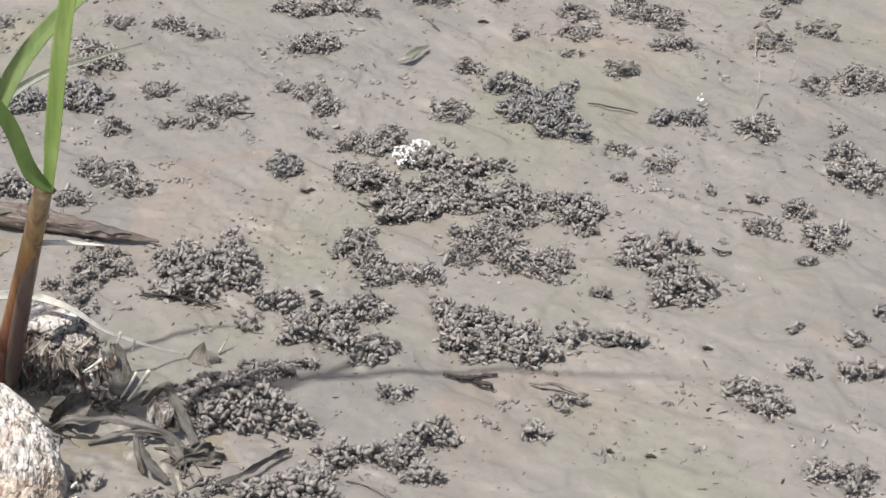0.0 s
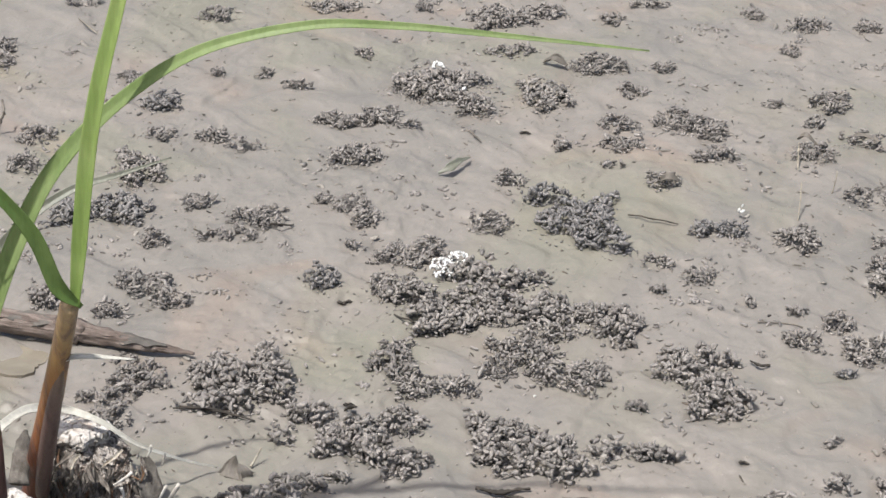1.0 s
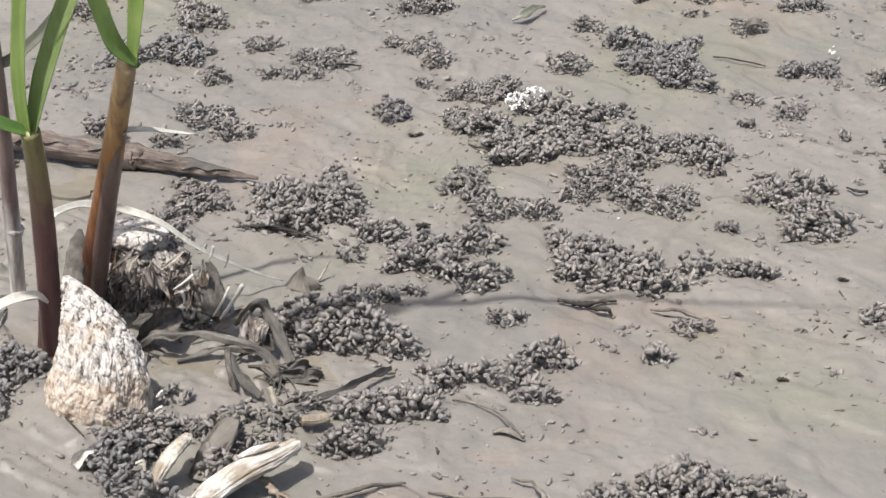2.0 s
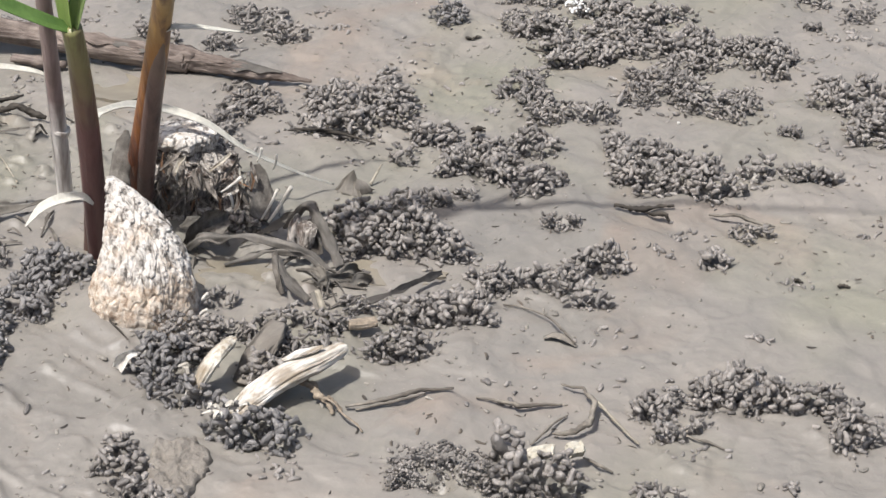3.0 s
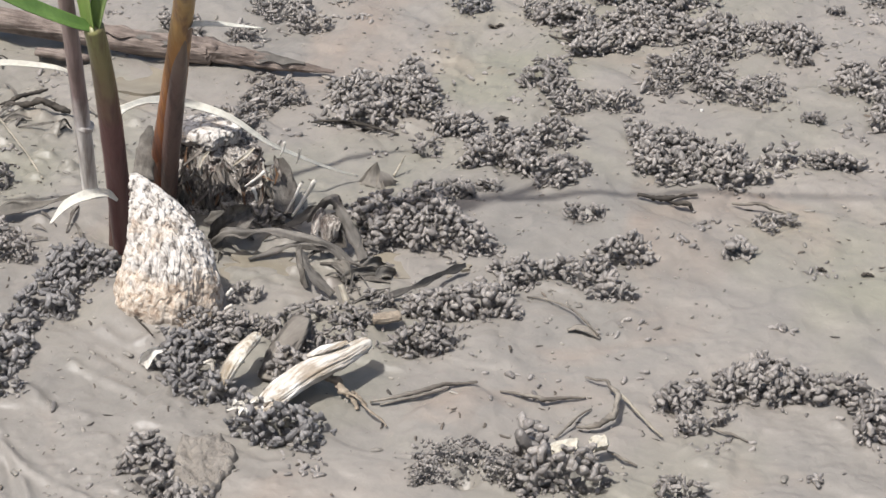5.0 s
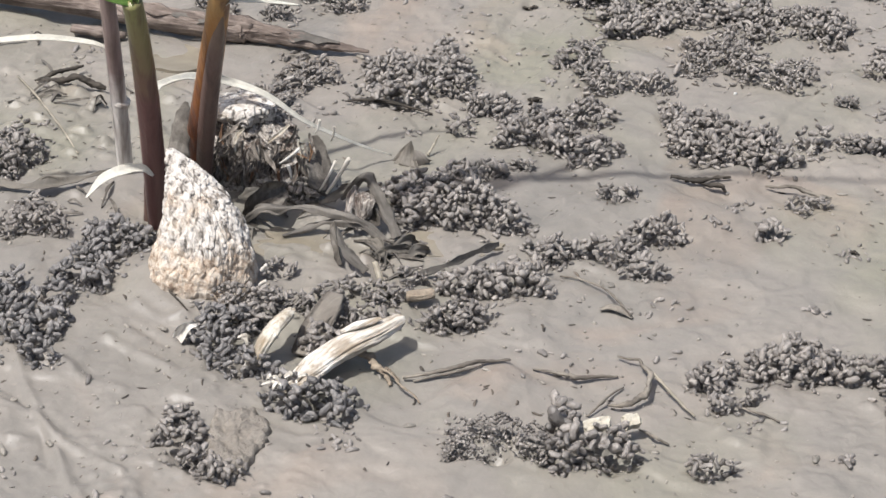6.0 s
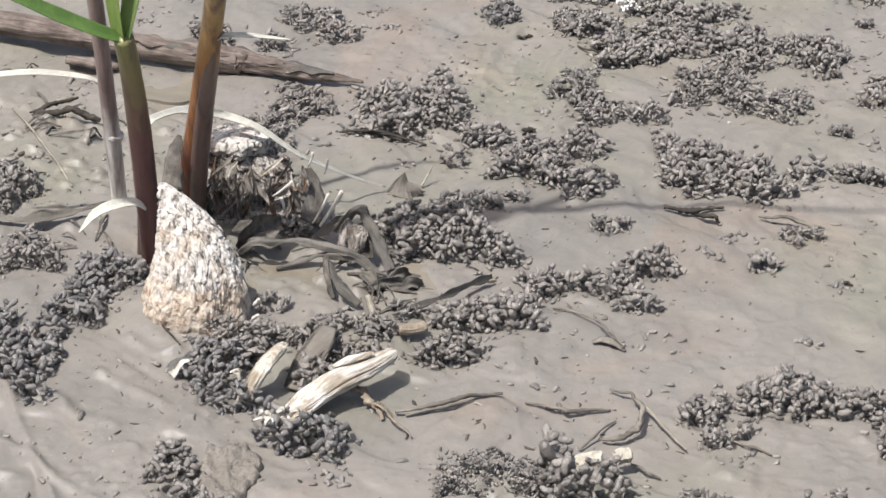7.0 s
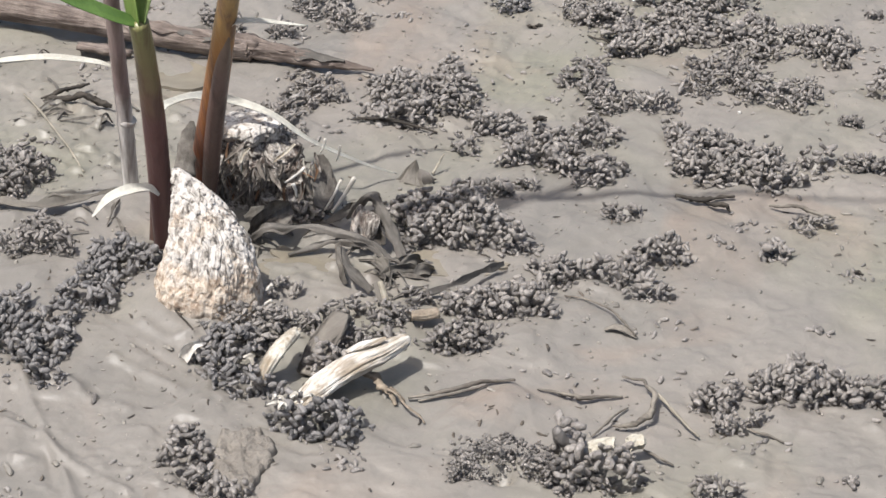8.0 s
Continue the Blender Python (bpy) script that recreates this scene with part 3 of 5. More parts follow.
heap(4.2, 4, 0.8, "string", (-0.1000, 1.4029, 0.0065, 0.0066, 11))
heap(4.2, 4, 0.8, "string", (-0.1629, 1.3576, 0.0067, 0.0054, 11))
heap(4.2, 5, 0.8, "string", (-0.1386, 1.3446, 0.0104, 0.0054, 11))
heap(4.2, 4, 0.7, "string", (-0.1922, 1.3520, 0.0052, 0.0079, 11))
heap(4.3, 5, 0.9, "string", (-0.1291, 1.4704, 0.0199, 0.0064, 11))
heap(4.3, 5, 0.7, "string", (-0.2882, 1.2446, 0.0127, 0.0100, 10))
heap(4.3, 6, 0.8, "string", (-0.2880, 1.2090, 0.0096, 0.0117, 10))
heap(4.3, 6, 0.8, "string", (-0.3343, 1.3512, 0.0075, 0.0186, 11))
heap(4.3, 4, 0.8, "string", (0.0680, 1.4897, 0.0088, 0.0083, 11))
heap(4.3, 5, 0.8, "string", (0.2496, 1.5126, 0.0093, 0.0097, 11))
heap(4.2, 3, 0.8, "string", (0.1915, 1.4607, 0.0075, 0.0060, 11))
heap(4.2, 4, 0.8, "string", (0.1756, 1.3767, 0.0071, 0.0040, 11))
heap(4.2, 4, 0.7, "string", (0.0824, 1.3808, 0.0106, 0.0072, 11))
heap(4.3, 5, 0.9, "string", (0.0941, 1.5215, 0.0143, 0.0040, 11))
heap(4.3, 5, 0.8, "string", (0.2011, 1.3535, 0.0074, 0.0046, 11))
heap(4.3, 5, 0.8, "string", (-0.2998, 1.4417, 0.0138, 0.0044, 11))
heap(4.3, 5, 0.8, "string", (-0.0642, 1.4835, 0.0080, 0.0055, 11))
# broken, crumbled mud between the pale stump and the sticks
heap(4.6, 7, 1, "string near", (-0.1482, 0.7864, 0.0085, 0.0075, 10))
heap(4.6, 8, 1, "string near", (-0.1247, 0.8009, 0.008, 0.007, 10))
heap(4.6, 7, 1, "string near", (-0.1051, 0.8007, 0.011, 0.006, 10))
heap(4.6, 7, 1, "string near", (-0.1161, 0.7815, 0.009, 0.007, 10))
heap(5.0, 8, 1, "string near", (-0.0748, 0.7936, 0.012, 0.008, 10))
heap(3.6, 8, 1, "fine near", (-0.1651, 0.7836, 0.0085, 0.01, 10))
heap(4.4, 6, 1, "string near", (-0.0969, 0.8163, 0.007, 0.005, 10))

# small burrows
burrow(-0.0633, 0.9839, 0.0035, 0.008)
burrow(0.0892, 0.8736, 0.0022, 0.006)
burrow(0.1089, 0.8723, 0.0026, 0.007)
burrow(0.0138, 1.3080, 0.0035, 0.008)
burrow(0.1407, 0.9641, 0.0026, 0.007)
burrow(-0.0760, 1.0862, 0.0025, 0.006)
burrow(-0.0789, 1.0846, 0.0025, 0.006)
burrow(-0.0645, 0.9221, 0.0050, 0.010)

DIMPLES = list(HOLES)
# mud drawn up round the foot of the pale stump, and the crumbly mouth of a burrow
RISES.append((-0.1865, 0.7979, 0.030, 0.022, 0.007))
RISES.append((-0.0470, 0.7120, 0.0200, 0.0070, 0.0030))
HOLES.append((-0.0450, 0.7040, 0.0050, 0.0060))


def grown(first, step, far):
    out = [first]
    while abs(out[-1]) < far:
        step *= 1.35
        out.append(out[-1] + step)
    return out[1:]


def build_ground():
    xs = np.r_[grown(-0.44, -0.002, 400)[::-1], np.arange(-0.44, -0.3401, 0.002), np.arange(-0.338, -0.0151, 0.001), np.arange(-0.0135, 0.3601, 0.0016), grown(0.36, 0.002, 400)]
    ys = np.r_[grown(0.58, -0.002, 400)[::-1], np.arange(0.58, 0.7801, 0.001), np.arange(0.7815, 1.1001, 0.0015), np.arange(1.102, 1.6601, 0.002), grown(1.66, 0.002, 400)]
    x, y = np.meshgrid(xs, ys)
    z = np.zeros_like(x)
    rows, cols = (abs(ys - 1.1) < 0.9), (abs(xs) < 0.8)
    z[np.ix_(rows, cols)] = ground(x[np.ix_(rows, cols)], y[np.ix_(rows, cols)])
    # level towards the distance
    fade_x = np.clip(np.minimum(xs + 0.56, 0.48 - xs) / 0.10, 0, 1)
    fade_y = np.clip(np.minimum(ys - 0.50, 1.76 - ys) / 0.08, 0, 1)
    z = z * fade_x[None, :] * fade_y[:, None]
    nx, ny = len(xs), len(ys)
    k = (np.arange(ny - 1)[:, None] * nx + np.arange(nx - 1)).ravel()
    faces = np.stack([k, k + 1, k + nx + 1, k + nx], 1)
    me = bpy.data.meshes.new("ground")
    me.from_pydata(np.stack([x.ravel(), y.ravel(), z.ravel()], 1).tolist(), [], faces.tolist())
    me.polygons.foreach_set("use_smooth", [True] * len(me.polygons))
    me.materials.append(MUD)
    tagged(new("ground", me), "wet grey-brown tidal mud with shallow run-off marks", "mud", kind="structure")


build_ground()

# ---- pellets ----
def lumps(count, seed, long=(1.0, 1.35), wide=(0.8, 1.0), bend=0.5, rings=5, sides=7):
    """Unit pellets as arrays: short bent sausages with rounded ends, pinched and uneven."""
    rng, out = random.Random(seed), []
    for k in range(count):
        a, b, c, curl = rng.uniform(*long), rng.uniform(*wide), rng.uniform(*wide), rng.uniform(-bend, bend)
        verts, faces = [Vector((-0.5 * a, curl * 0.25 * a, 0))], []
        for r in range(rings):
            t = (r + 0.5) / rings * 2 - 1
            girth = 0.5 * (1 - abs(t) ** 3.2) ** 0.5 * (1 + 0.30 * noise.noise(Vector((t * 2.2, k * 3.7, seed))))
            for q in range(sides):
                w = 2 * math.pi * (q + 0.5 * (r % 2)) / sides
                wob = girth * (1 + 0.38 * noise.noise(Vector((math.cos(w) * 1.6 + k * 5.1, math.sin(w) * 1.6, t * 1.9 + seed))))
                verts.append(Vector((t * 0.5 * a, curl * 0.25 * t * t * a + math.cos(w) * wob * b, math.sin(w) * wob * c)))
        verts.append(Vector((0.5 * a, curl * 0.25 * a, 0)))
        last = len(verts) - 1
        for q in range(sides):
            n = (q + 1) % sides
            faces.append((0, 1 + n, 1 + q))
            faces.append((last, last - sides + q, last - sides + n))
            for r in range(rings - 1):
                i, j = 1 + r * sides, 1 + (r + 1) * sides
                if r % 2:
                    faces += [(i + q, i + n, j + n), (i + q, j + n, j + q)]
                else:
                    faces += [(i + q, i + n, j + q), (i + n, j + n, j + q)]
        out.append((np.array(verts), np.array(faces)))
    return out


ROUND, STRING, FINE, TINY = lumps(18, 3, (1.10, 2.0), (0.66, 0.94), 0.9), lumps(12, 11, (1.3, 2.3), (0.62, 0.88), 1.1), lumps(6, 23, (0.9, 1.4), (0.6, 1.0), 0.3, 4, 5), lumps(8, 31, (0.9, 1.8), (0.5, 1.0), 0.4, 2, 4)


# the same, with fewer faces, for heaps farther off
FAR_ROUND, FAR_STRING = lumps(14, 3, (1.10, 2.0), (0.66, 0.94), 0.9, 3, 6), lumps(10, 11, (1.3, 2.3), (0.62, 0.88), 1.1, 3, 6)
SLIM = lumps(8, 41, (0.9, 1.3), (0.16, 0.42), 0.6, 3, 5)


def shared_mesh(name, lump, material):
    me = bpy.data.meshes.new(name)
    me.from_pydata(lump[0].tolist(), [], lump[1].tolist())
    me.polygons.foreach_set("use_smooth", [True] * len(me.polygons))
    me.materials.append(material)
    return me


def joined(name, spots, shapes, material, parent=None):
    """Many small lumps as one mesh; spots are poses with scale."""
    verts, faces, at = [], [], 0
    for k, m in enumerate(spots):
        v, f = shapes[k % len(shapes)]
        a = np.array(m)
        verts.append(v @ a[:3, :3].T + a[:3, 3])
        faces.append(f + at)
        at += len(v)
    me = bpy.data.meshes.new(name)
    me.from_pydata(np.concatenate(verts).tolist(), [], np.concatenate(faces).tolist())
    me.polygons.foreach_set("use_smooth", [True] * len(me.polygons))
    me.materials.append(material)
    ob = new(name, me)
    if parent:
        ob.parent, ob.matrix_parent_inverse = parent, parent.matrix_world.inverted()
    return ob


def lay_pellets(size, tall, dense, lobes, rng):
    """Places for the pellets of a heap: a loose layer on the mud and a closer one over it."""
    box = np.array([[x - max(rx, ry), x + max(rx, ry), y - max(rx, ry), y + max(rx, ry)] for x, y, rx, ry, *_ in lobes])
    x0, x1, y0, y1 = box[:, 0].min(), box[:, 1].max(), box[:, 2].min(), box[:, 3].max()
    spots = []
    for gap, lift, tries in ((0.85, 0.08, 2.0), (0.63, 0.85, 9.0)):
        kept = np.zeros((0, 2))
        count = int((x1 - x0) * (y1 - y0) / size**2 * tries)
        px, py = rng.uniform(x0, x1, count), rng.uniform(y0, y1, count)
        inside = np.max([rise(px, py, lobe) for lobe in lobes], axis=0)
        patch = np.sin(px * 410 + py * 97 + lobes[0][5]) * np.sin(py * 380 - px * 120 + lobes[0][5] * 2)
        patch = np.where(np.sin(px * 263 - py * 141 + lobes[0][5] * 3) * np.sin(py * 231 + px * 87) > 0.62, 2.0, patch)
        ok = (inside > 0.02) & (patch < 1.75 * dense - 0.95) & (rng.uniform(0, 1, count) < 0.25 + 1.6 * inside)
        for x, y, s in zip(px[ok], py[ok], inside[ok]):
            if len(kept) and np.min((kept[:, 0] - x) ** 2 + (kept[:, 1] - y) ** 2) < (gap * size) ** 2:
                continue
            kept = np.vstack([kept, (x, y)])
            rugged = 0.62 + 0.66 * (0.5 + 0.5 * math.sin(x * 523 + y * 211) * math.sin(y * 467 - x * 173))
            spots.append((x, y, lift * 0.95 * tall * s**0.45 * rugged + (0.35 * tall * s if lift > 0.5 else 0), s))
    # strays round the edge
    for _ in range(int(len(spots) * 0.24)):
        lobe = lobes[rng.integers(len(lobes))]
        a, r = rng.uniform(0, 6.28), 0.9 + 0.75 * rng.uniform(0, 1) ** 2
        spots.append((lobe[0] + math.cos(a) * r * lobe[2], lobe[1] + math.sin(a) * r * lobe[3], 0.0, 0.0))
    return spots


def build_heap(number, size, tall, dense, kind, lobes):
    rng = np.random.default_rng(100 + number)
    spots = lay_pellets(size, tall, dense, lobes, rng)
    shapes = {"string": STRING, "fine": FINE}.get(kind.split()[0], ROUND)
    base = ground(np.array([s[0] for s in spots]), np.array([s[1] for s in spots]))
    poses = []
    for (x, y, z, s), g in zip(spots, base):
        grow = size * rng.uniform(0.66, 1.16) * (1.35 if rng.uniform() < 0.12 else 1.0) * (0.75 + 0.25 * min(1, s * 3)) * (0.85 if shapes is STRING else 1.0)
        grow *= 0.35 + 0.65 * rng.uniform() if s == 0 else 1.0
        tip = rng.uniform(-1.05, 1.05) if s > 0.1 else rng.uniform(-0.3, 0.3)
        turn = Euler((rng.uniform(-0.9, 0.9), tip, rng.uniform(0, 6.28))).to_matrix().to_4x4()
        lift = z + grow * 0.30
        poses.append(Matrix.Translation((x, y, g + lift)) @ turn @ Matrix.Scale(grow, 4))
    ob = holder("pellet_heap", on_ground(lobes[0][0], lobes[0][1]))
    near = "near" in kind
    if not near:
        shapes = FAR_STRING if shapes is STRING else FAR_ROUND if shapes is ROUND else shapes
    poses.sort(key=lambda m: -m.translation.z)
    cut = 128 if near else 34
    family = shapes in (STRING, FAR_STRING), shapes is FINE, "dark" in kind
    for k, m in enumerate(poses[:cut]):
        p = new("pellet", MESHES[family][k % 6])
        p.parent, p.matrix_parent_inverse = ob, ob.matrix_world.inverted()
        p.matrix_basis = m
    if poses[cut:]:
        tagged(joined("pellet_rest", poses[cut:], shapes, DARK_PELLETS if "dark" in kind else PELLETS, ob), kind="stuff")
    words = {"string": "loose heap of stringy grey mud pellets on wet mud", "fine": "crumbly ring of fine grey mud grains on wet mud",
             "dark": "dark heap of rounded mud pellets on wet mud"}
    tagged(ob, words.get(kind.split()[0], "dense heap of rounded grey-brown mud pellets on wet mud"), "mud pellets", "pellet heaps on the mud")


MESHES = {
    (shapes is STRING, shapes is FINE, dark): [shared_mesh("pellet", lump, DARK_PELLET if dark else PELLET) for lump in shapes]
    for shapes in (ROUND, STRING, FINE) for dark in (False, True)
}

BARK = wood_material("grey_bark", (0.235, 0.213, 0.182), (0.135, 0.120, 0.102), (10, 1, 1), 0.004, 0.8, 0.001, 60.0)
CHALK = wood_material("chalky_shell", (0.50, 0.47, 0.40), (0.30, 0.27, 0.21), (1, 1, 1), 0.003)
ARCH = leaf_material("grey_green_blade", (0.250, 0.350, 0.125), (0.370, 0.460, 0.200), 0.50)
SHEATH = stem_material("withered_sheath", (0.0, (0.110, 0.060, 0.047)), (0.5, (0.145, 0.095, 0.080)), (1.0, (0.180, 0.150, 0.090)), side=(0.06, 0.04, 0.036))
RUSTY = wood_material("rusty_fibre", (0.26, 0.15, 0.085), (0.10, 0.06, 0.04), (1, 1, 8), 0.003)


def pith_material():
    n = Nodes("porous_pith", 0.85, 0.2)
    ridge = n.noise(0.0028, 3, 0.55, stretch=(1, 1, 0.24), distort=0.7)
    pits, spots = n.noise(0.0028, 4, 0.65), n.noise(0.016, 4, 0.65)
    c = n.ramp(ridge, (0.36, (0.110, 0.098, 0.086)), (0.46, (0.400, 0.368, 0.332)), (0.58, (0.600, 0.565, 0.520)))
    crumbly = n.ramp(pits, (0.34, (0.270, 0.195, 0.140)), (0.48, (0.455, 0.372, 0.292)), (0.62, (0.600, 0.530, 0.445)))
    c = n.mix(n.ramp(spots, (0.52, 0.0), (0.66, 0.8)), c, crumbly)
    low = n.math("ADD", n.math("MULTIPLY", n.axis(2), -40.0), n.math("MULTIPLY", n.noise(0.014, 3, 0.6), 2.0))
    c = n.mix(n.ramp(low, (0.0, 0.0), (0.22, 1.0)), c, crumbly)
    # mud dried on at the foot
    foot = n.math("ADD", n.math("MULTIPLY", n.axis(2), -80.0), n.math("MULTIPLY", n.noise(0.012, 3, 0.6), 1.5))
    n.colour(n.mix(n.ramp(foot, (0.05, 0.0), (0.45, 0.8)), c, (0.300, 0.258, 0.212)))
    return n.bump((ridge, 0.0010), (pits, 0.0012))


def fibre_material():
    n = Nodes("rotten_fibre", 0.7, 0.35)
    g, spots = n.noise(0.0030, 4, 0.7, stretch=(1, 1, 0.30), distort=1.0), n.noise(0.016, 4, 0.65)
    # the pale stop is the fibres' own tone, brightened to paint wriggly highlights
    c = n.ramp(g, (0.34, (0.034, 0.029, 0.025)), (0.46, (0.155, 0.133, 0.114)), (0.60, (0.46, 0.42, 0.375)))
    n.colour(n.mix(n.ramp(spots, (0.54, 0.0), (0.68, 0.6)), c, (0.150, 0.085, 0.055)))
    return n.bump((g, 0.0022), (spots, 0.002))


PITH, FIBRE = pith_material(), fibre_material()
# ---- the reed shoots ----
def shoot(line, radii, material, label):
    """A reed's culm along a line from the mud to its collar; gives the thing that holds the rest."""
    foot = Vector(line[0])
    ob = tagged(holder("reed_shoot", on_ground(foot.x, foot.y)), label, "reed", "reed shoots")
    bm = bmesh.new()
    rod(bm, [foot - Vector((0, 0, 0.008)), *line[1:]], radii, 20, 10, 0.03, 1.0, 1.0, 0.04)
    part("stem", bm, material, ob)
    return ob


def blades(ob, *some):
    for pts, w, m, face, fold in some:
        bm = bmesh.new()
        blade(bm, pts, w, 12, fold, face=face)
        part("blade", bm, m, ob)


def brown_reed():
    ob = shoot([(-0.2060, 0.8750, 0.0000), (-0.2000, 0.8680, 0.0276), (-0.1890, 0.8510, 0.0742), (-0.1784, 0.8340, 0.1205), (-0.1708, 0.8200, 0.1532)],
               [0.0060, 0.0060, 0.0053, 0.0045, 0.0042], STEM_BROWN, "young reed shoot with red-brown stem and bright green blades")
    bm = bmesh.new()
    rod(bm, [(-0.1996, 0.8700, 0.0119), (-0.1896, 0.8520, 0.0628), (-0.1829, 0.8410, 0.0935), (-0.1774, 0.8335, 0.1147)], [0.0040, 0.0042, 0.0034, 0.0006], 14, 10, 0.06)
    sheath = part("sheath", bm, SHEATH, ob, "dark purple-brown leaf sheath")
    bm = bmesh.new()
    blade(bm, [(-0.1787, 0.8360, 0.1089), (-0.1752, 0.8340, 0.1159), (-0.1641, 0.8360, 0.1164), (-0.1465, 0.8420, 0.1130)], [0.0012, 0.0030, 0.0026, 0.0004], 8, 0.4, face=(0, -0.4, 1))
    part("sheath_tip", bm, STRAW, sheath, "dry straw-coloured sheath tip")
    blades(
        ob,
        ([(-0.1680, 0.8200, 0.1533), (-0.1650, 0.8200, 0.1814), (-0.1610, 0.8200, 0.2205), (-0.1553, 0.8200, 0.2581), (-0.1419, 0.8250, 0.3241), (-0.1369, 0.8300, 0.3911)],
         [0.0050, 0.0080, 0.0085, 0.0080, 0.0062, 0.002], GREEN, (-0.5, -1, 0.3), 0.5),
        ([(-0.1654, 0.8190, 0.1530), (-0.1741, 0.8150, 0.1642), (-0.1827, 0.8100, 0.1917), (-0.1988, 0.8040, 0.2175), (-0.2118, 0.8000, 0.2338), (-0.2245, 0.7950, 0.2443)],
         [0.0020, 0.0072, 0.0066, 0.0048, 0.0028, 0.001], MID_GREEN, (-0.1, -1, 0.8), 0.35),
    )


def green_reed():
    ob = shoot([(-0.2132, 0.8444, 0.0000), (-0.2125, 0.8400, 0.0310), (-0.2108, 0.8300, 0.0726), (-0.2103, 0.8220, 0.1032), (-0.2106, 0.8162, 0.1218)],
               [0.0048, 0.0050, 0.0048, 0.0044, 0.0042], STEM_PURPLE, "reed shoot with purple-green stem and arching green blades")
    bm = bmesh.new()
    rod(bm, [(-0.2190, 0.8500, -0.0041), (-0.2154, 0.8460, 0.0243), (-0.2112, 0.8400, 0.0507), (-0.2088, 0.8360, 0.0710)], [0.0030, 0.0036, 0.0024, 0.0005], 12, 8, 0.08)
    part("sheath", bm, SHEATH, ob, "dull brown withered leaf sheath")
    blades(
        ob,
        ([(-0.2116, 0.8164, 0.1208), (-0.2127, 0.8160, 0.1472), (-0.2096, 0.8160, 0.1927), (-0.2044, 0.8150, 0.2416), (-0.1926, 0.8150, 0.3096), (-0.1890, 0.8150, 0.3654)],
         [0.0065, 0.0080, 0.0075, 0.0070, 0.0055, 0.001], GREEN, (-0.6, -1, 0.2), 0.5),
        ([(-0.2101, 0.8164, 0.1209), (-0.2041, 0.8190, 0.1463), (-0.1932, 0.8240, 0.1795), (-0.1780, 0.8290, 0.2121), (-0.1520, 0.8320, 0.2440), (-0.1187, 0.8350, 0.2698), (-0.0759, 0.8400, 0.2830), (-0.0398, 0.8450, 0.2841), (0.0060, 0.8500, 0.2814), (0.0638, 0.8560, 0.2773)],
         [0.0055, 0.0092, 0.0092, 0.0080, 0.0062, 0.0050, 0.0040, 0.0032, 0.0022, 0.0006], ARCH, (-0.3, -1, 0.7), 0.3),
        ([(-0.2109, 0.8164, 0.1209), (-0.2185, 0.8120, 0.1254), (-0.2335, 0.8060, 0.1344), (-0.2515, 0.8000, 0.1455), (-0.2721, 0.7950, 0.1534)], [0.0050, 0.0060, 0.0065, 0.0050, 0.001], DEEP_GREEN, (0.2, -0.6, 1), 0.3),
    )
    for pts, w in (
        ([(-0.2093, 0.8360, 0.0706), (-0.2086, 0.8460, 0.0686), (-0.2047, 0.8750, 0.0568), (-0.1921, 0.8900, 0.0484), (-0.1743, 0.8900, 0.0432), (-0.1582, 0.8920, 0.0310), (-0.1440, 0.9010, 0.0190), (-0.1330, 0.9105, 0.0090), (-0.1225, 0.9190, 0.0010)], [0.0030, 0.0050, 0.0056, 0.0040, 0.0028, 0.0020, 0.0016, 0.0012, 0.0006]),
        ([(-0.2115, 0.8340, 0.0303), (-0.2157, 0.8320, 0.0347), (-0.2230, 0.8280, 0.0352), (-0.2304, 0.8220, 0.0335), (-0.2363, 0.8160, 0.0274)], [0.0012, 0.0036, 0.0050, 0.0040, 0.0006]),
    ):
        bm = bmesh.new()
        blade(bm, pts, w, 10, 0.3, face=(0, -0.7, 1))
        part("dead_blade", bm, STRAW, ob, "bleached dry leaf blade")


def dead_reed():
    ob = shoot([(-0.2393, 0.8854, 0.0000), (-0.2380, 0.8780, 0.0398), (-0.2367, 0.8680, 0.0884), (-0.2361, 0.8620, 0.1179), (-0.2362, 0.8580, 0.1429)],
               [0.0036, 0.0036, 0.0034, 0.0034, 0.0030], STEM_DEAD, "dying reed culm with bleached stem and limp leaves")
    bm = bmesh.new()
    rod(bm, [(-0.2375, 0.8780, 0.0390), (-0.2368, 0.8780, 0.0414)], [0.0041, 0.0041], 14, 3)
    part("node", bm, STEM_DEAD, ob.children[0])
    blades(
        ob,
        ([(-0.2380, 0.8720, 0.0692), (-0.2462, 0.8680, 0.0738), (-0.2644, 0.8620, 0.0774), (-0.2808, 0.8580, 0.0769), (-0.3004, 0.8550, 0.0739)], [0.0012, 0.0026, 0.0034, 0.0030, 0.001], STRAW, (0, -0.4, 1), 0.4),
        ([(-0.2362, 0.8580, 0.1429), (-0.2363, 0.8570, 0.1658), (-0.2368, 0.8560, 0.1953), (-0.2371, 0.8550, 0.2261), (-0.2387, 0.8550, 0.2598)], [0.0040, 0.0058, 0.0056, 0.0045, 0.001], GREEN, (0.3, -1, 0.2), 0.4),
        ([(-0.2362, 0.8580, 0.1424), (-0.2335, 0.8620, 0.1294), (-0.2189, 0.8660, 0.1410), (-0.2020, 0.8720, 0.1612), (-0.1830, 0.8840, 0.1725), (-0.1635, 0.8940, 0.1767), (-0.1422, 0.9050, 0.1814)], [0.0030, 0.0048, 0.0050, 0.0046, 0.0036, 0.0024, 0.0006], DULL_GREEN, (0.3, -0.8, 0.8), 0.35),
    )


brown_reed()
green_reed()
dead_reed()


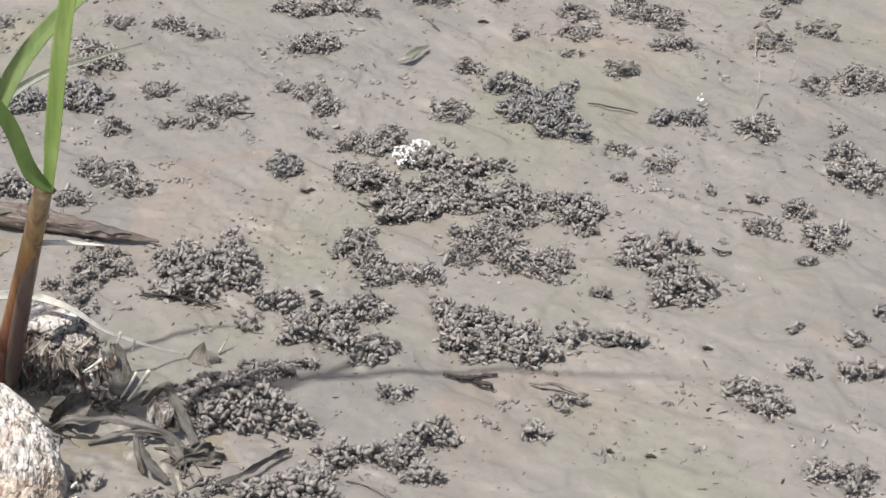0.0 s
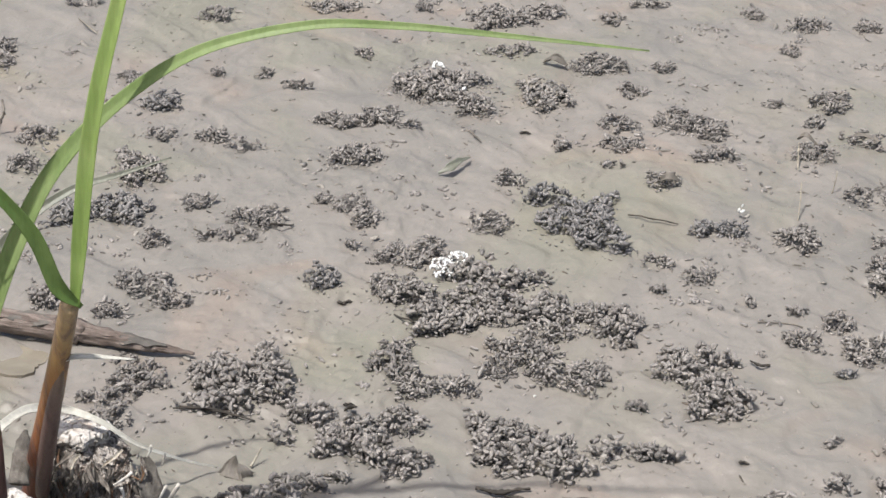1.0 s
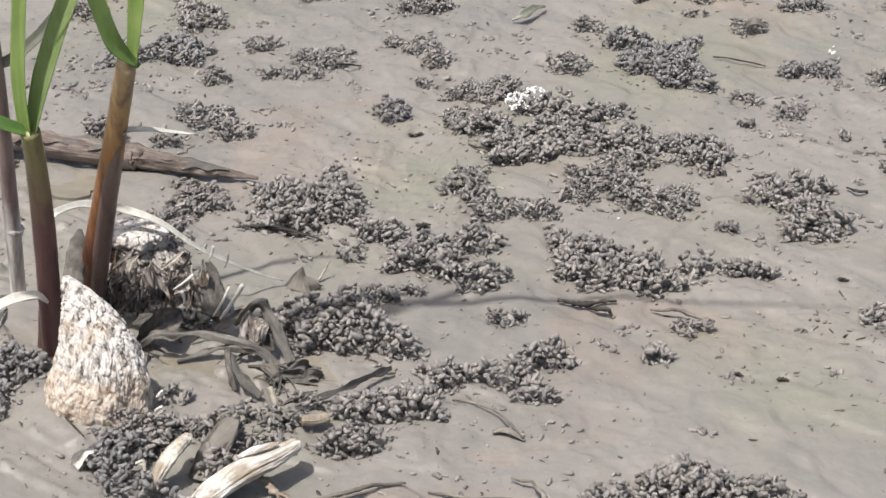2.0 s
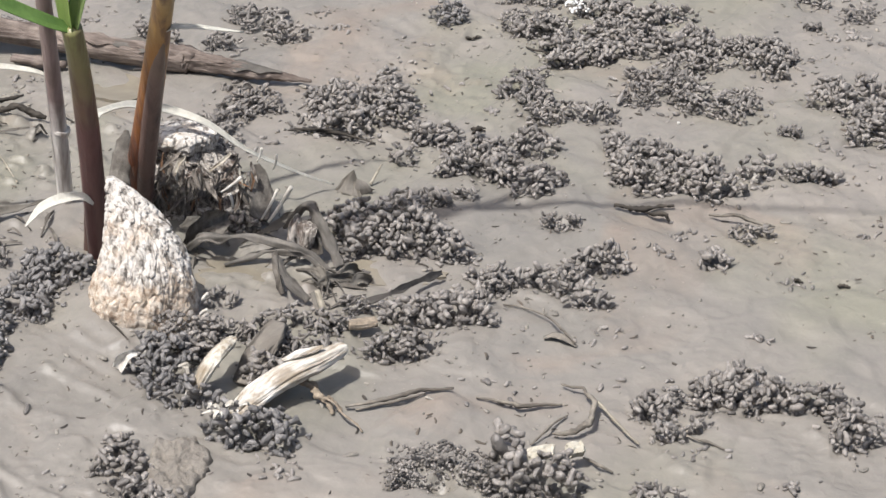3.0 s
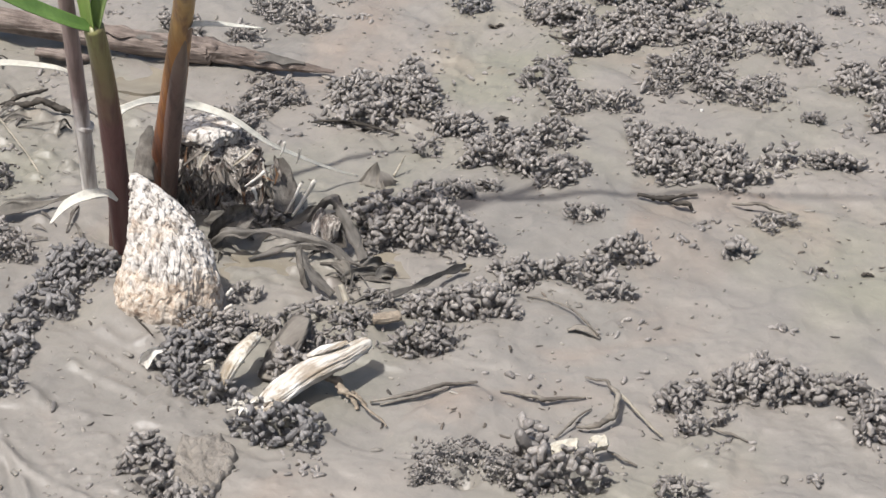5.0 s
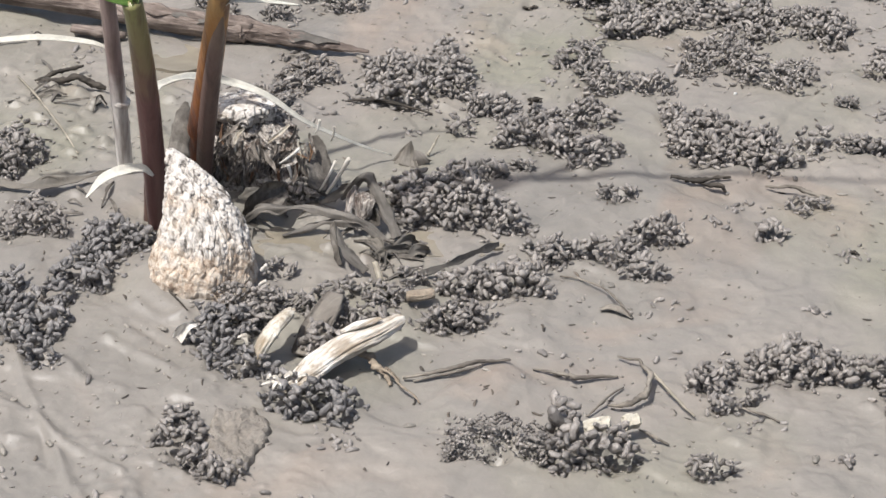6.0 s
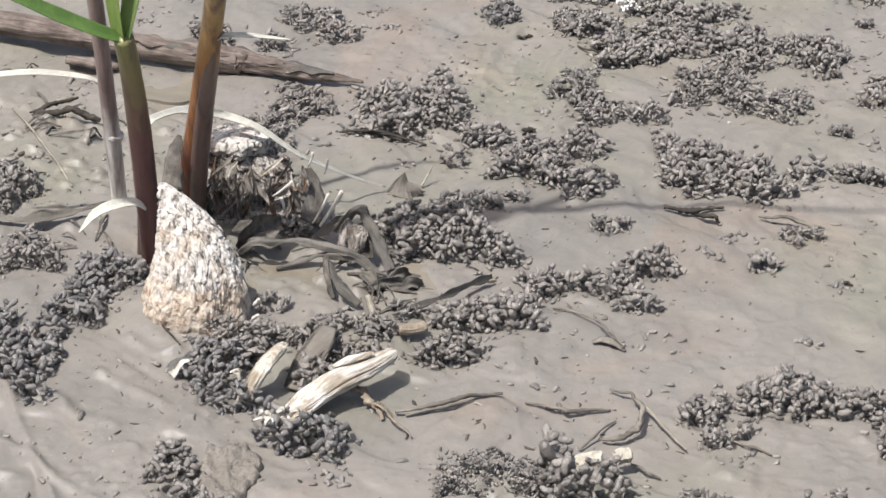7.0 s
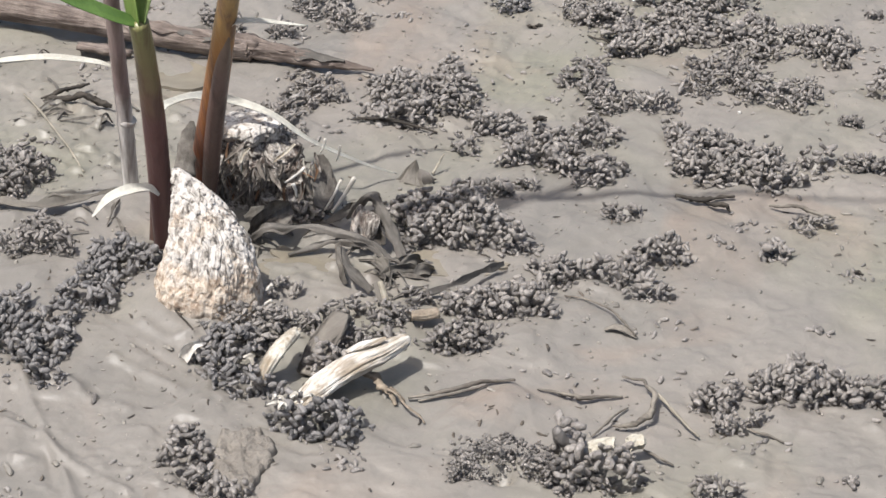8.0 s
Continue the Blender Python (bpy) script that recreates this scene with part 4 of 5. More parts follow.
# ---- the two cut stumps ----
def stump_body(levels, groove, stretch, deep, rough, lean=0.8, sides=240, steps=26, seed=0.0, winding=0.55, worn=0.0):
    """A stump as rings: levels of (place, half-width), eased together, with winding grooves that run up it."""
    mid = curve([p for p, _ in levels], steps)
    half = [v.x for v in curve([Vector((w, 0, 0)) for _, w in levels], steps)]
    rings = []
    for p, w in zip(mid, half):
        ring = []
        for s in range(sides):
            a = 2 * math.pi * s / sides
            out = Vector((math.cos(a), math.sin(a) * lean, 0))
            at = Vector((out.x * w, out.y * w, p.z))
            q = Vector((at.x / groove, at.y / groove, at.z / groove / stretch + seed))
            q += winding * noise.noise_vector(at * 160 + Vector((seed, 0, 0)))
            cut = math.exp(-((noise.noise(q) / 0.16) ** 2)) + 0.5 * math.exp(-((noise.noise(q * 2.1 + Vector((7, 0, 0))) / 0.16) ** 2))
            knob = noise.noise(at * 110 + Vector((seed, 4, 0))) + 0.5 * noise.noise(at * 290)
            keep = 0.35 + 0.65 * min(1, max(0, (p.z - worn * 0.4) / worn)) if worn else 1.0
            ring.append(p + out * (w * (1 + rough * knob * (2 - keep)) - deep * keep * cut * min(1, w / 0.008)))
        rings.append(ring)
    return rings


def pale_stump():
    base = on_ground(-0.1822, 0.7964)
    bm = bmesh.new()
    loft(bm, stump_body([
        (base + Vector((0, 0, -0.006)), 0.0265), ((-0.1830, 0.8000, 0.0019), 0.0244), ((-0.1823, 0.8010, 0.0138), 0.0222), ((-0.1820, 0.8030, 0.0255), 0.0186),
        ((-0.1859, 0.8080, 0.0373), 0.0142), ((-0.1920, 0.8130, 0.0474), 0.0082), ((-0.1985, 0.8170, 0.0540), 0.0022)], 0.0030, 4.6, 0.0017, 0.05, 0.8, 320, 30, 0.0, 0.30, 0.022))
    ob = part("reed_stump", bm, PITH)
    tagged(ob, "bleached porous reed stump standing in wet mud", "stump")
    bm = bmesh.new()
    rod(bm, [(-0.2050, 0.8520, 0.0305), (-0.2063, 0.8620, 0.0361), (-0.2071, 0.8720, 0.0401), (-0.2074, 0.8780, 0.0428)], [0.0046, 0.0044, 0.0034, 0.001], 16, 6, 0.2, 0.4)
    part("bract", bm, GREY_WOOD, ob, "withered grey sheath scale")


def dark_stump():
    bm = bmesh.new()
    rings = stump_body([
        ((-0.1775, 0.8860, -0.0132), 0.0250), ((-0.1804, 0.8900, -0.0074), 0.0262), ((-0.1811, 0.8950, 0.0052), 0.0262), ((-0.1837, 0.8970, 0.0201), 0.0225),
        ((-0.1873, 0.8980, 0.0301), 0.0158)], 0.0062, 1.9, 0.0030, 0.16, 0.7, 240, 34, 3.0)
    loft(bm, rings)
    ob = part("reed_stump", bm, FIBRE)
    tagged(ob, "dark rotting reed stump with frayed fibres and pale cut top", "stump")
    bm = bmesh.new()
    loft(bm, stump_body([((-0.1872, 0.8950, 0.0288), 0.0140), ((-0.1865, 0.8950, 0.0324), 0.0160), ((-0.1861, 0.8960, 0.0359), 0.0138), ((-0.1865, 0.8990, 0.0366), 0.0060)], 0.0040, 1.0, 0.0014, 0.22, 0.7, 140, 10, 7.0))
    part("cut_top", bm, PITH, ob, "pale porous cut face")
    rng = random.Random(9)
    for k in range(58):
        side = rng.uniform(-0.8, 1.15)
        p = Vector((-0.1795 + side * 0.0225, 0.8755 + abs(side) * 0.009, rng.uniform(0.014, 0.040) - 0.008 * abs(side)))
        line, way = [p], Vector((rng.uniform(-0.4, 0.5), -0.06, -0.8))
        for _ in range(3):
            way = (way + Vector((rng.uniform(-0.5, 0.5), rng.uniform(-0.2, 0.05), rng.uniform(-0.3, 0.3)))).normalized()
            line.append(line[-1] + way * rng.uniform(0.002, 0.0052))
        bm = bmesh.new()
        wide = rng.uniform(0.0010, 0.0026)
        blade(bm, line, [wide * 0.5, wide, wide * 0.8, wide * 0.2], 6, 0.8, 0.0005, (rng.uniform(-0.6, 0.6), -1, 0.2), rng.uniform(-0.8, 0.8), 0.5)
        part("fibre", bm, rng.choice([FRAY, FRAY, FRAY, GREY_WOOD, FIBRE, RUSTY, BLEACHED]), ob)
    bm = bmesh.new()
    blade(bm, [(-0.1533, 0.8930, 0.0228), (-0.1517, 0.8900, 0.0182), (-0.1501, 0.8840, 0.0122), (-0.1487, 0.8740, 0.0064)], [0.004, 0.0100, 0.0115, 0.008], 10, 0.25, 0.0010, (0.5, -1, 0.2), 0.0, 0.3)
    part("bract", bm, GREY_WOOD, ob, "dark grey flat sheath scale")
    for a, b, wide in (((-0.1462, 0.8680, 0.0093), (-0.1386, 0.8680, 0.0254), 0.0010), ((-0.1425, 0.8660, 0.0097), (-0.1322, 0.8660, 0.0283), 0.0015), ((-0.1597, 0.8720, 0.0120), (-0.1611, 0.8720, 0.0188), 0.0012), ((-0.1429, 0.8800, 0.0282), (-0.1413, 0.8800, 0.0358), 0.0008), ((-0.1508, 0.8840, 0.0292), (-0.1487, 0.8840, 0.0363), 0.0009), ((-0.1656, 0.8760, 0.0167), (-0.1564, 0.8760, 0.0254), 0.0011)):
        a, b = Vector(a), Vector(b)
        bm = bmesh.new()
        rod(bm, [a, a.lerp(b, 0.5) + Vector((0.0004, 0, 0)), b], [wide * 0.4, wide * 0.6, wide * 0.75], 8, 4, 0.25)
        part("fibre", bm, ROOT, ob, "pale stiff fibre")


pale_stump()
dark_stump()


def mud_cake(x, y, rx, ry, tall):
    """A flat, crumbly cake of mud with a ragged rim."""
    bm = bmesh.new()
    rings, sides = [], 72
    for k, (out, up) in enumerate(((1.06, -0.25), (1.0, 0.35), (0.94, 0.80), (0.86, 1.0), (0.76, 0.98), (0.64, 0.90), (0.52, 0.86), (0.40, 0.84), (0.28, 0.86), (0.16, 0.88), (0.05, 0.88))):
        ring = []
        for q in range(sides):
            a = 2 * math.pi * q / sides
            c, w = math.cos(a), math.sin(a)
            r = out * (1 + 0.34 * noise.noise(Vector((c * 1.6, w * 1.6, 3))) + 0.20 * noise.noise(Vector((c * 5, w * 5, 7))))
            p = Vector((x + c * r * rx, y + w * r * ry, 0))
            rough = 0.0026 * noise.noise(p * 210) + 0.0016 * noise.noise(p * 560)
            ring.append(Vector((p.x, p.y, float(ground(p.x, p.y)) + tall * up + rough)))
        rings.append(ring)
    loft(bm, rings)
    tagged(part("mud_cake", bm, CAKE), "flat crumbly cake of grey-brown mud", "mud cake")


CAKE = wood_material("crumbly_mud", (0.235, 0.212, 0.182), (0.145, 0.130, 0.112), (1, 1, 1), 0.0030, 0.6, 0.0012)
mud_cake(-0.1450, 0.6985, 0.0120, 0.0160, 0.0036)


# ---- the fallen cane ----
def cane():
    start = Vector((-0.2563, 1.0260, 0.0070))
    end = Vector((-0.1502, 1.0150, 0.0030))
    back = start + (start - end).normalized() * 0.45
    way = (end - start).normalized()
    ob = tagged(holder("fallen_cane", on_ground(end.x, end.y)), "muddy brown fallen reed cane lying on the mud", "cane")
    bm = bmesh.new()
    rod(bm, [back, start, start.lerp(end, 0.3) + Vector((0, 0, 0.0012)), start.lerp(end, 0.7), end], [0.0068, 0.0066, 0.0060, 0.0040, 0.0007], 28, 26, 0.24, 1.0, 2.0, 0.22)
    culm = part("cane", bm, LOG, ob)
    for at, to, lift, wide, m in ((0.02, 0.34, 0.0072, 0.0085, DEAD_LEAF), (0.30, 0.62, 0.0060, 0.0070, LOG), (0.55, 0.86, 0.0045, 0.0060, DEAD_LEAF), (-0.30, 0.10, 0.0074, 0.0095, LOG)):
        a, b = start.lerp(end, at), start.lerp(end, to)
        up = Vector((0, -0.42, 0.90)) * lift
        bm = bmesh.new()
        blade(bm, [a + up * 0.9, a.lerp(b, 0.3) + up * 1.05, a.lerp(b, 0.7) + up, b + up * 0.85], [wide * 0.5, wide, wide * 0.8, wide * 0.15], 16, -0.5, 0.0008, (0, -0.4, 1), 0.0, 0.7)
        part("sheath", bm, m, culm, "torn muddy leaf sheath")
    for t in (0.30,):
        p = start.lerp(end, t)
        bm = bmesh.new()
        rod(bm, [p - way * 0.0016, p + way * 0.0016], [0.0069 - 0.0012 * t, 0.0069 - 0.0012 * t], 18, 3, 0.05)
        part("node", bm, LOG, culm)
    bm = bmesh.new()
    a, b = Vector((-0.3018, 1.0140, 0.0030)), Vector((-0.2740, 1.0114, 0.0030))
    rod(bm, [a, a.lerp(b, 0.5), b], [0.0035, 0.0045, 0.0025], 12, 6, 0.35, 0.6)
    part("sheath", bm, LOG, ob, "torn brown sheath under the cane")


cane()


# ---- dead leaves, sticks and twigs ----
def dead_leaf(label, points, widths, material=None, face=(0, -0.5, 1), fold=0.5, twist=0.0, steps=14):
    bm = bmesh.new()
    blade(bm, [settled(p) for p in points], [w * 0.66 for w in widths], steps, fold, 0.0005, face, twist, 0.95)
    return tagged(part("dead_leaf", bm, material or DEAD_LEAF), label, "dead leaf", "dead leaves on the mud")


def settled(p):
    """A place given over level mud, set over the mud as it is."""
    return Vector(p) + Vector((0, 0, float(ground(p[0], p[1]))))


def twig(label, points, radii, material=None, rugged=0.3, name="twig", flat=1.0, sides=8, category="twig", kink=0.16):
    bm = bmesh.new()
    line = [settled(p) for p in points]
    bent = [line[0]]
    for a, b in zip(line, line[1:]):
        far = (b - a).length
        bent += [a.lerp(b, 0.5) + Vector((noise.noise(a * 90), noise.noise(b * 90), 0)) * far * (0.03 if material is PALE_TWIG else kink), b]
    rod(bm, bent, [max(r * 0.48 * (1 + 0.5 * noise.noise(Vector((k * 2.3, r * 3000, len(points))))), 0.0004) for k, r in enumerate(np.interp(np.linspace(0, 1, 9), np.linspace(0, 1, len(radii)), radii))], sides, 7, rugged * 2.4, flat, len(points) + radii[0] * 900)
    return tagged(part(name, bm, material or TWIG), label, category)


dead_leaf("long curled grey dead reed leaf arching over the mud", [(-0.1755, 0.8465, 0.0040), (-0.1727, 0.8438, 0.0100), (-0.1670, 0.8424, 0.0140), (-0.1570, 0.8427, 0.0160), (-0.1454, 0.8440, 0.0150), (-0.1333, 0.8444, 0.0120), (-0.1231, 0.8426, 0.0090), (-0.1131, 0.8424, 0.0050), (-0.1060, 0.8429, 0.0020)], [0.003, 0.0050, 0.0058, 0.0056, 0.0050, 0.0052, 0.0052, 0.0050, 0.003], DEAD_LEAF, (0, -0.7, 1), -0.9)
dead_leaf("narrow twisted dead leaf lying on the mud", [(-0.1569, 0.8395, 0.0030), (-0.1456, 0.8444, 0.0050), (-0.1396, 0.8447, 0.0080), (-0.1313, 0.8440, 0.0090), (-0.1210, 0.8423, 0.0060), (-0.1122, 0.8402, 0.0030)], [0.0020, 0.0036, 0.0032, 0.0040, 0.0040, 0.002], DEAD_LEAF, (0, -0.7, 1), -0.9)
dead_leaf("hooped grey-brown dead leaf standing out of the mud", [(-0.1362, 0.8674, 0.0060), (-0.1304, 0.8662, 0.0140), (-0.1264, 0.8643, 0.0210), (-0.1219, 0.8612, 0.0210), (-0.1164, 0.8555, 0.0160), (-0.1115, 0.8506, 0.0100), (-0.1075, 0.8457, 0.0030)], [0.0030, 0.0050, 0.0064, 0.0072, 0.0070, 0.0070, 0.005], DEAD_LEAF, (0.3, -1, 0.5), -0.8)
dead_leaf("torn dark leaf sheath with white fibres", [(-0.1255, 0.8593, 0.0180), (-0.1258, 0.8553, 0.0140), (-0.1265, 0.8532, 0.0080), (-0.1269, 0.8496, 0.0020)], [0.006, 0.016, 0.020, 0.012], FIBRE, (0.3, -1, 0.4), 0.5)
dead_leaf("torn dark leaf sheath with white fibres", [(-0.1230, 0.8617, 0.0160), (-0.1200, 0.8563, 0.0120), (-0.1174, 0.8526, 0.0050)], [0.004, 0.011, 0.008], GREY_WOOD, (-0.4, -1, 0.3), 0.5)
dead_leaf("broad dark dead leaf slanting into the mud", [(-0.1326, 0.8356, 0.0100), (-0.1284, 0.8262, 0.0100), (-0.1235, 0.8211, 0.0080), (-0.1161, 0.8177, 0.0030)], [0.004, 0.0085, 0.0085, 0.006], DEAD_LEAF, (0.5, -1, 0.5), -0.6)
dead_leaf("dark dead leaf standing beside another", [(-0.1338, 0.8368, 0.0100), (-0.1303, 0.8261, 0.0070), (-0.1276, 0.8218, 0.0020)], [0.003, 0.007, 0.005], GREY_WOOD, (-0.6, -1, 0.3), 0.4)
dead_leaf("short pale strip of dead leaf", [(-0.1149, 0.8203, 0.0060), (-0.1130, 0.8166, 0.0040), (-0.1100, 0.8105, 0.0020)], [0.004, 0.005, 0.004], GREY_LEAF, (0, -1, 0.6), 0.4)
dead_leaf("flat grey strip of dead leaf on the mud", [(-0.1452, 0.8663, 0.0040), (-0.1400, 0.8687, 0.0060), (-0.1349, 0.8712, 0.0080), (-0.1301, 0.8705, 0.0130)], [0.003, 0.007, 0.006, 0.003], GREY_LEAF, (0, -0.8, 1), 0.4)
# dark sheet that stands in for shade in the hollow below the long leaf
dead_leaf("dark folded sheet put in for the shaded hollow under the stump", [(-0.1769, 0.8544, 0.0020), (-0.1713, 0.8544, 0.0090), (-0.1655, 0.8572, 0.0120), (-0.1598, 0.8616, 0.0140)], [0.006, 0.014, 0.016, 0.008], GREY_WOOD, (0.1, -1, 0.5), 0.7)
dead_leaf("muddy brown leaf base under the rotting stump", [(-0.1812, 0.8606, 0.0060), (-0.1762, 0.8597, 0.0100), (-0.1716, 0.8620, 0.0120)], [0.004, 0.007, 0.003], GREY_LEAF, (0, -1, 0.5), -0.6)
for k, (x, y, turn, far, tall) in enumerate(((-0.1066, 0.8358, 0.6, 0.010, 0.004), (-0.1038, 0.8419, 1.0, 0.009, 0.005), (-0.0966, 0.8385, 0.9, 0.006, 0.003), (-0.1147, 0.8372, 2.2, 0.007, 0.004))):
    dx, dy = math.cos(turn) * far, math.sin(turn) * far
    dead_leaf("crumpled grey dead leaf lying on the mud", [(x - dx, y - dy, 0.002), (x - dx * 0.3, y - dy * 0.3, tall), (x + dx * 0.4, y + dy * 0.4, tall * 0.8), (x + dx, y + dy, 0.001)], [0.003, 0.006, 0.006, 0.002], GREY_LEAF, (0.4 - 0.2 * k, -1, 0.7), 0.8, 0.5)
dead_leaf("flat grey strip of dead leaf on the mud", [(-0.0946, 0.8165, 0.0040), (-0.0825, 0.8244, 0.0060), (-0.0722, 0.8375, 0.0060), (-0.0633, 0.8485, 0.0050)], [0.003, 0.0045, 0.0045, 0.003], DEAD_LEAF, (0, -1, 0.3), 0.15)
for a, b in (((-0.1559, 0.7937, 0.0100), (-0.1535, 0.7931, 0.0140)), ((-0.1560, 0.7903, 0.0060), (-0.1529, 0.7886, 0.0100))):
    twig("short white peg of broken root beside the stump", [a, Vector(a).lerp(Vector(b), 0.5), b], [0.0015, 0.0017, 0.0015], ROOT, 0.1, "root_peg", 1.0, 10, "root", 0.0)
# dark rods put in for the shade of cracks in the dried mud
twig("thin dark line drawn for a shaded mud crack", [(-0.2035, 0.7956, 0.0004), (-0.1961, 0.7880, 0.0008), (-0.1908, 0.7823, 0.0006), (-0.1829, 0.7737, 0.0004)], [0.0005, 0.0012, 0.0010, 0.0005], DARK_TWIG_OR_SHADE)
twig("thin dark line drawn for a shaded mud crack", [(-0.1909, 0.7826, 0.0004), (-0.1861, 0.7845, 0.0008), (-0.1821, 0.7898, 0.0006)], [0.0005, 0.0009, 0.0005], DARK_TWIG_OR_SHADE)
dead_leaf("grey dead leaf lying flat on the mud", [(-0.3026, 0.8637, 0.0020), (-0.2830, 0.8604, 0.0030), (-0.2653, 0.8629, 0.0040), (-0.2521, 0.8717, 0.0040), (-0.2456, 0.8809, 0.0020)], [0.003, 0.006, 0.007, 0.005, 0.002], GREY_LEAF)
dead_leaf("grey-green fallen reed leaf on the mud", [(-0.0370, 1.2387, 0.0020), (-0.0310, 1.2408, 0.0050), (-0.0246, 1.2482, 0.0060), (-0.0188, 1.2624, 0.0030)], [0.002, 0.007, 0.007, 0.001], DULL_GREEN, (0.3, -0.2, 1), 0.5)
dead_leaf("curled dark dead leaf lying on mud", [(0.0976, 1.2505, 0.0030), (0.1039, 1.2471, 0.0090), (0.1115, 1.2490, 0.0040)], [0.002, 0.006, 0.003], GREY_LEAF)
dead_leaf("curled dark dead leaf lying on mud", [(0.1888, 1.3282, 0.0030), (0.1937, 1.3231, 0.0090), (0.2019, 1.3228, 0.0030)], [0.002, 0.006, 0.003], GREY_LEAF)
dead_leaf("curled dark dead leaf lying on mud", [(0.2227, 1.3365, 0.0020), (0.2312, 1.3360, 0.0060), (0.2403, 1.3321, 0.0040), (0.2271, 1.3239, 0.0020)], [0.002, 0.004, 0.004, 0.001], GREY_LEAF)
dead_leaf("muddy brown dead leaf lying on mud", [(0.0215, 1.4096, 0.0020), (0.0289, 1.4062, 0.0060), (0.0379, 1.4069, 0.0040)], [0.003, 0.009, 0.003], GREY_LEAF)

PALE_MUD = wood_material("mud_coating", (0.24, 0.215, 0.18), (0.15, 0.135, 0.115), (1, 1, 1), 0.005)
# bleached sticks
def white_stick():
    ob = tagged(holder("split_stick", on_ground(-0.1180, 0.7547)), "bleached split piece of wood lying on dark mud", "stick")
    bm = bmesh.new()
    rod(bm, [settled(p) for p in ((-0.1307, 0.7312, 0.0040), (-0.1224, 0.7377, 0.0070), (-0.1117, 0.7485, 0.0100), (-0.1028, 0.7585, 0.0120), (-0.0957, 0.7672, 0.0140), (-0.0938, 0.7712, 0.0145))], [0.0046, 0.0062, 0.0066, 0.0056, 0.0042, 0.0026], 64, 10, 0.06, 0.62, 2.2, 0.22)
    core = part("core", bm, BLEACHED_LYING, ob)
    for pts, r in (
        (((-0.1147, 0.7526, 0.0140), (-0.1091, 0.7570, 0.0160), (-0.1035, 0.7614, 0.0170), (-0.1001, 0.7631, 0.0190)), [0.0008, 0.0020, 0.0018, 0.0006]),
        (((-0.1274, 0.7288, 0.0050), (-0.1197, 0.7343, 0.0070), (-0.1076, 0.7489, 0.0100)), [0.0010, 0.0022, 0.0008]),
        (((-0.1329, 0.7271, 0.0050), (-0.1302, 0.7303, 0.0080), (-0.1249, 0.7321, 0.0090)), [0.0010, 0.0020, 0.0010]),
    ):
        bm = bmesh.new()
        rod(bm, [settled(p) for p in pts], r, 24, 7, 0.12, 0.5, 4.0, 0.35)
        part("splinter", bm, BLEACHED_LYING, core)


def chip(label, points, radii, material, flat):
    bm = bmesh.new()
    rod(bm, [settled(p) for p in points], [r * 0.85 for r in radii], 32, 8, 0.08, flat, 1.3, 0.35)
    return tagged(part("wood_chip", bm, material), label, "wood chip", "wood chips on the mud")


white_stick()
dead_leaf("pointed muddy scrap of dead leaf standing on the mud", [(-0.1162, 0.9137, 0.0010), (-0.1150, 0.9174, 0.0050), (-0.1134, 0.9188, 0.0110)], [0.020, 0.014, 0.001], GREY_LEAF, (-0.2, -1, 0.5), -0.5)
dead_leaf("muddy scrap of dead leaf on the mud", [(-0.1076, 0.9159, 0.0000), (-0.1092, 0.9160, 0.0040), (-0.1116, 0.9177, 0.0070)], [0.018, 0.012, 0.001], DEAD_LEAF, (0.2, -1, 0.6), -0.4)
twig("thin stalk leaning out of the mud", [(-0.1062, 0.9231, 0.0010), (-0.1046, 0.9266, 0.0040), (-0.1020, 0.9299, 0.0090)], [0.0014, 0.0011, 0.0005], PALE_TWIG)
chip("mud-coated scrap of leaf lying on the mud", ((-0.0158, 0.8096, 0.0010), (-0.0112, 0.8106, 0.0020), (-0.0064, 0.8089, 0.0020), (-0.0018, 0.8061, 0.0010)), [0.0012, 0.0030, 0.0028, 0.0008], PALE_MUD, 0.22)
chip("bleached blunt wood chip stuck in mud", ((-0.1482, 0.7465, 0.0040), (-0.1445, 0.7492, 0.0100), (-0.1411, 0.7555, 0.0140), (-0.1392, 0.7626, 0.0150), (-0.1389, 0.7666, 0.0140)), [0.0056, 0.0062, 0.0062, 0.0056, 0.0034], BLEACHED, 0.45)
chip("dark grey slab of rotten bark", ((-0.1307, 0.7544, 0.0020), (-0.1282, 0.7693, 0.0060), (-0.1247, 0.7806, 0.0100), (-0.1232, 0.7884, 0.0100)), [0.0050, 0.0066, 0.0066, 0.0044], BARK, 0.16)
dead_leaf("small bleached curl of leaf sheath on mud", [(-0.1827, 0.7579, 0.0010), (-0.1808, 0.7585, 0.0050), (-0.1782, 0.7583, 0.0090), (-0.1759, 0.7597, 0.0100), (-0.1742, 0.7611, 0.0090)], [0.0050, 0.0052, 0.0054, 0.0054, 0.0040], ROOT, (-0.3, -1, 0.6), 0.5)
twig("thin dark stalk under a bleached curl", [(-0.1749, 0.7625, 0.0010), (-0.1741, 0.7617, 0.0050), (-0.1747, 0.7621, 0.0080)], [0.0010, 0.0009, 0.0006], DARK_TWIG_OR_SHADE)
chip("tan stub of broken reed on mud", ((-0.0958, 0.7989, 0.0040), (-0.0908, 0.8004, 0.0050), (-0.0851, 0.8035, 0.0050)), [0.0028, 0.0031, 0.0028], TAN, 0.8)
chip("pale peg of broken reed on mud", ((-0.1059, 0.8051, 0.0010), (-0.1079, 0.8052, 0.0070), (-0.1109, 0.8085, 0.0130)), [0.0020, 0.0024, 0.0018], PALE_TWIG, 0.6)
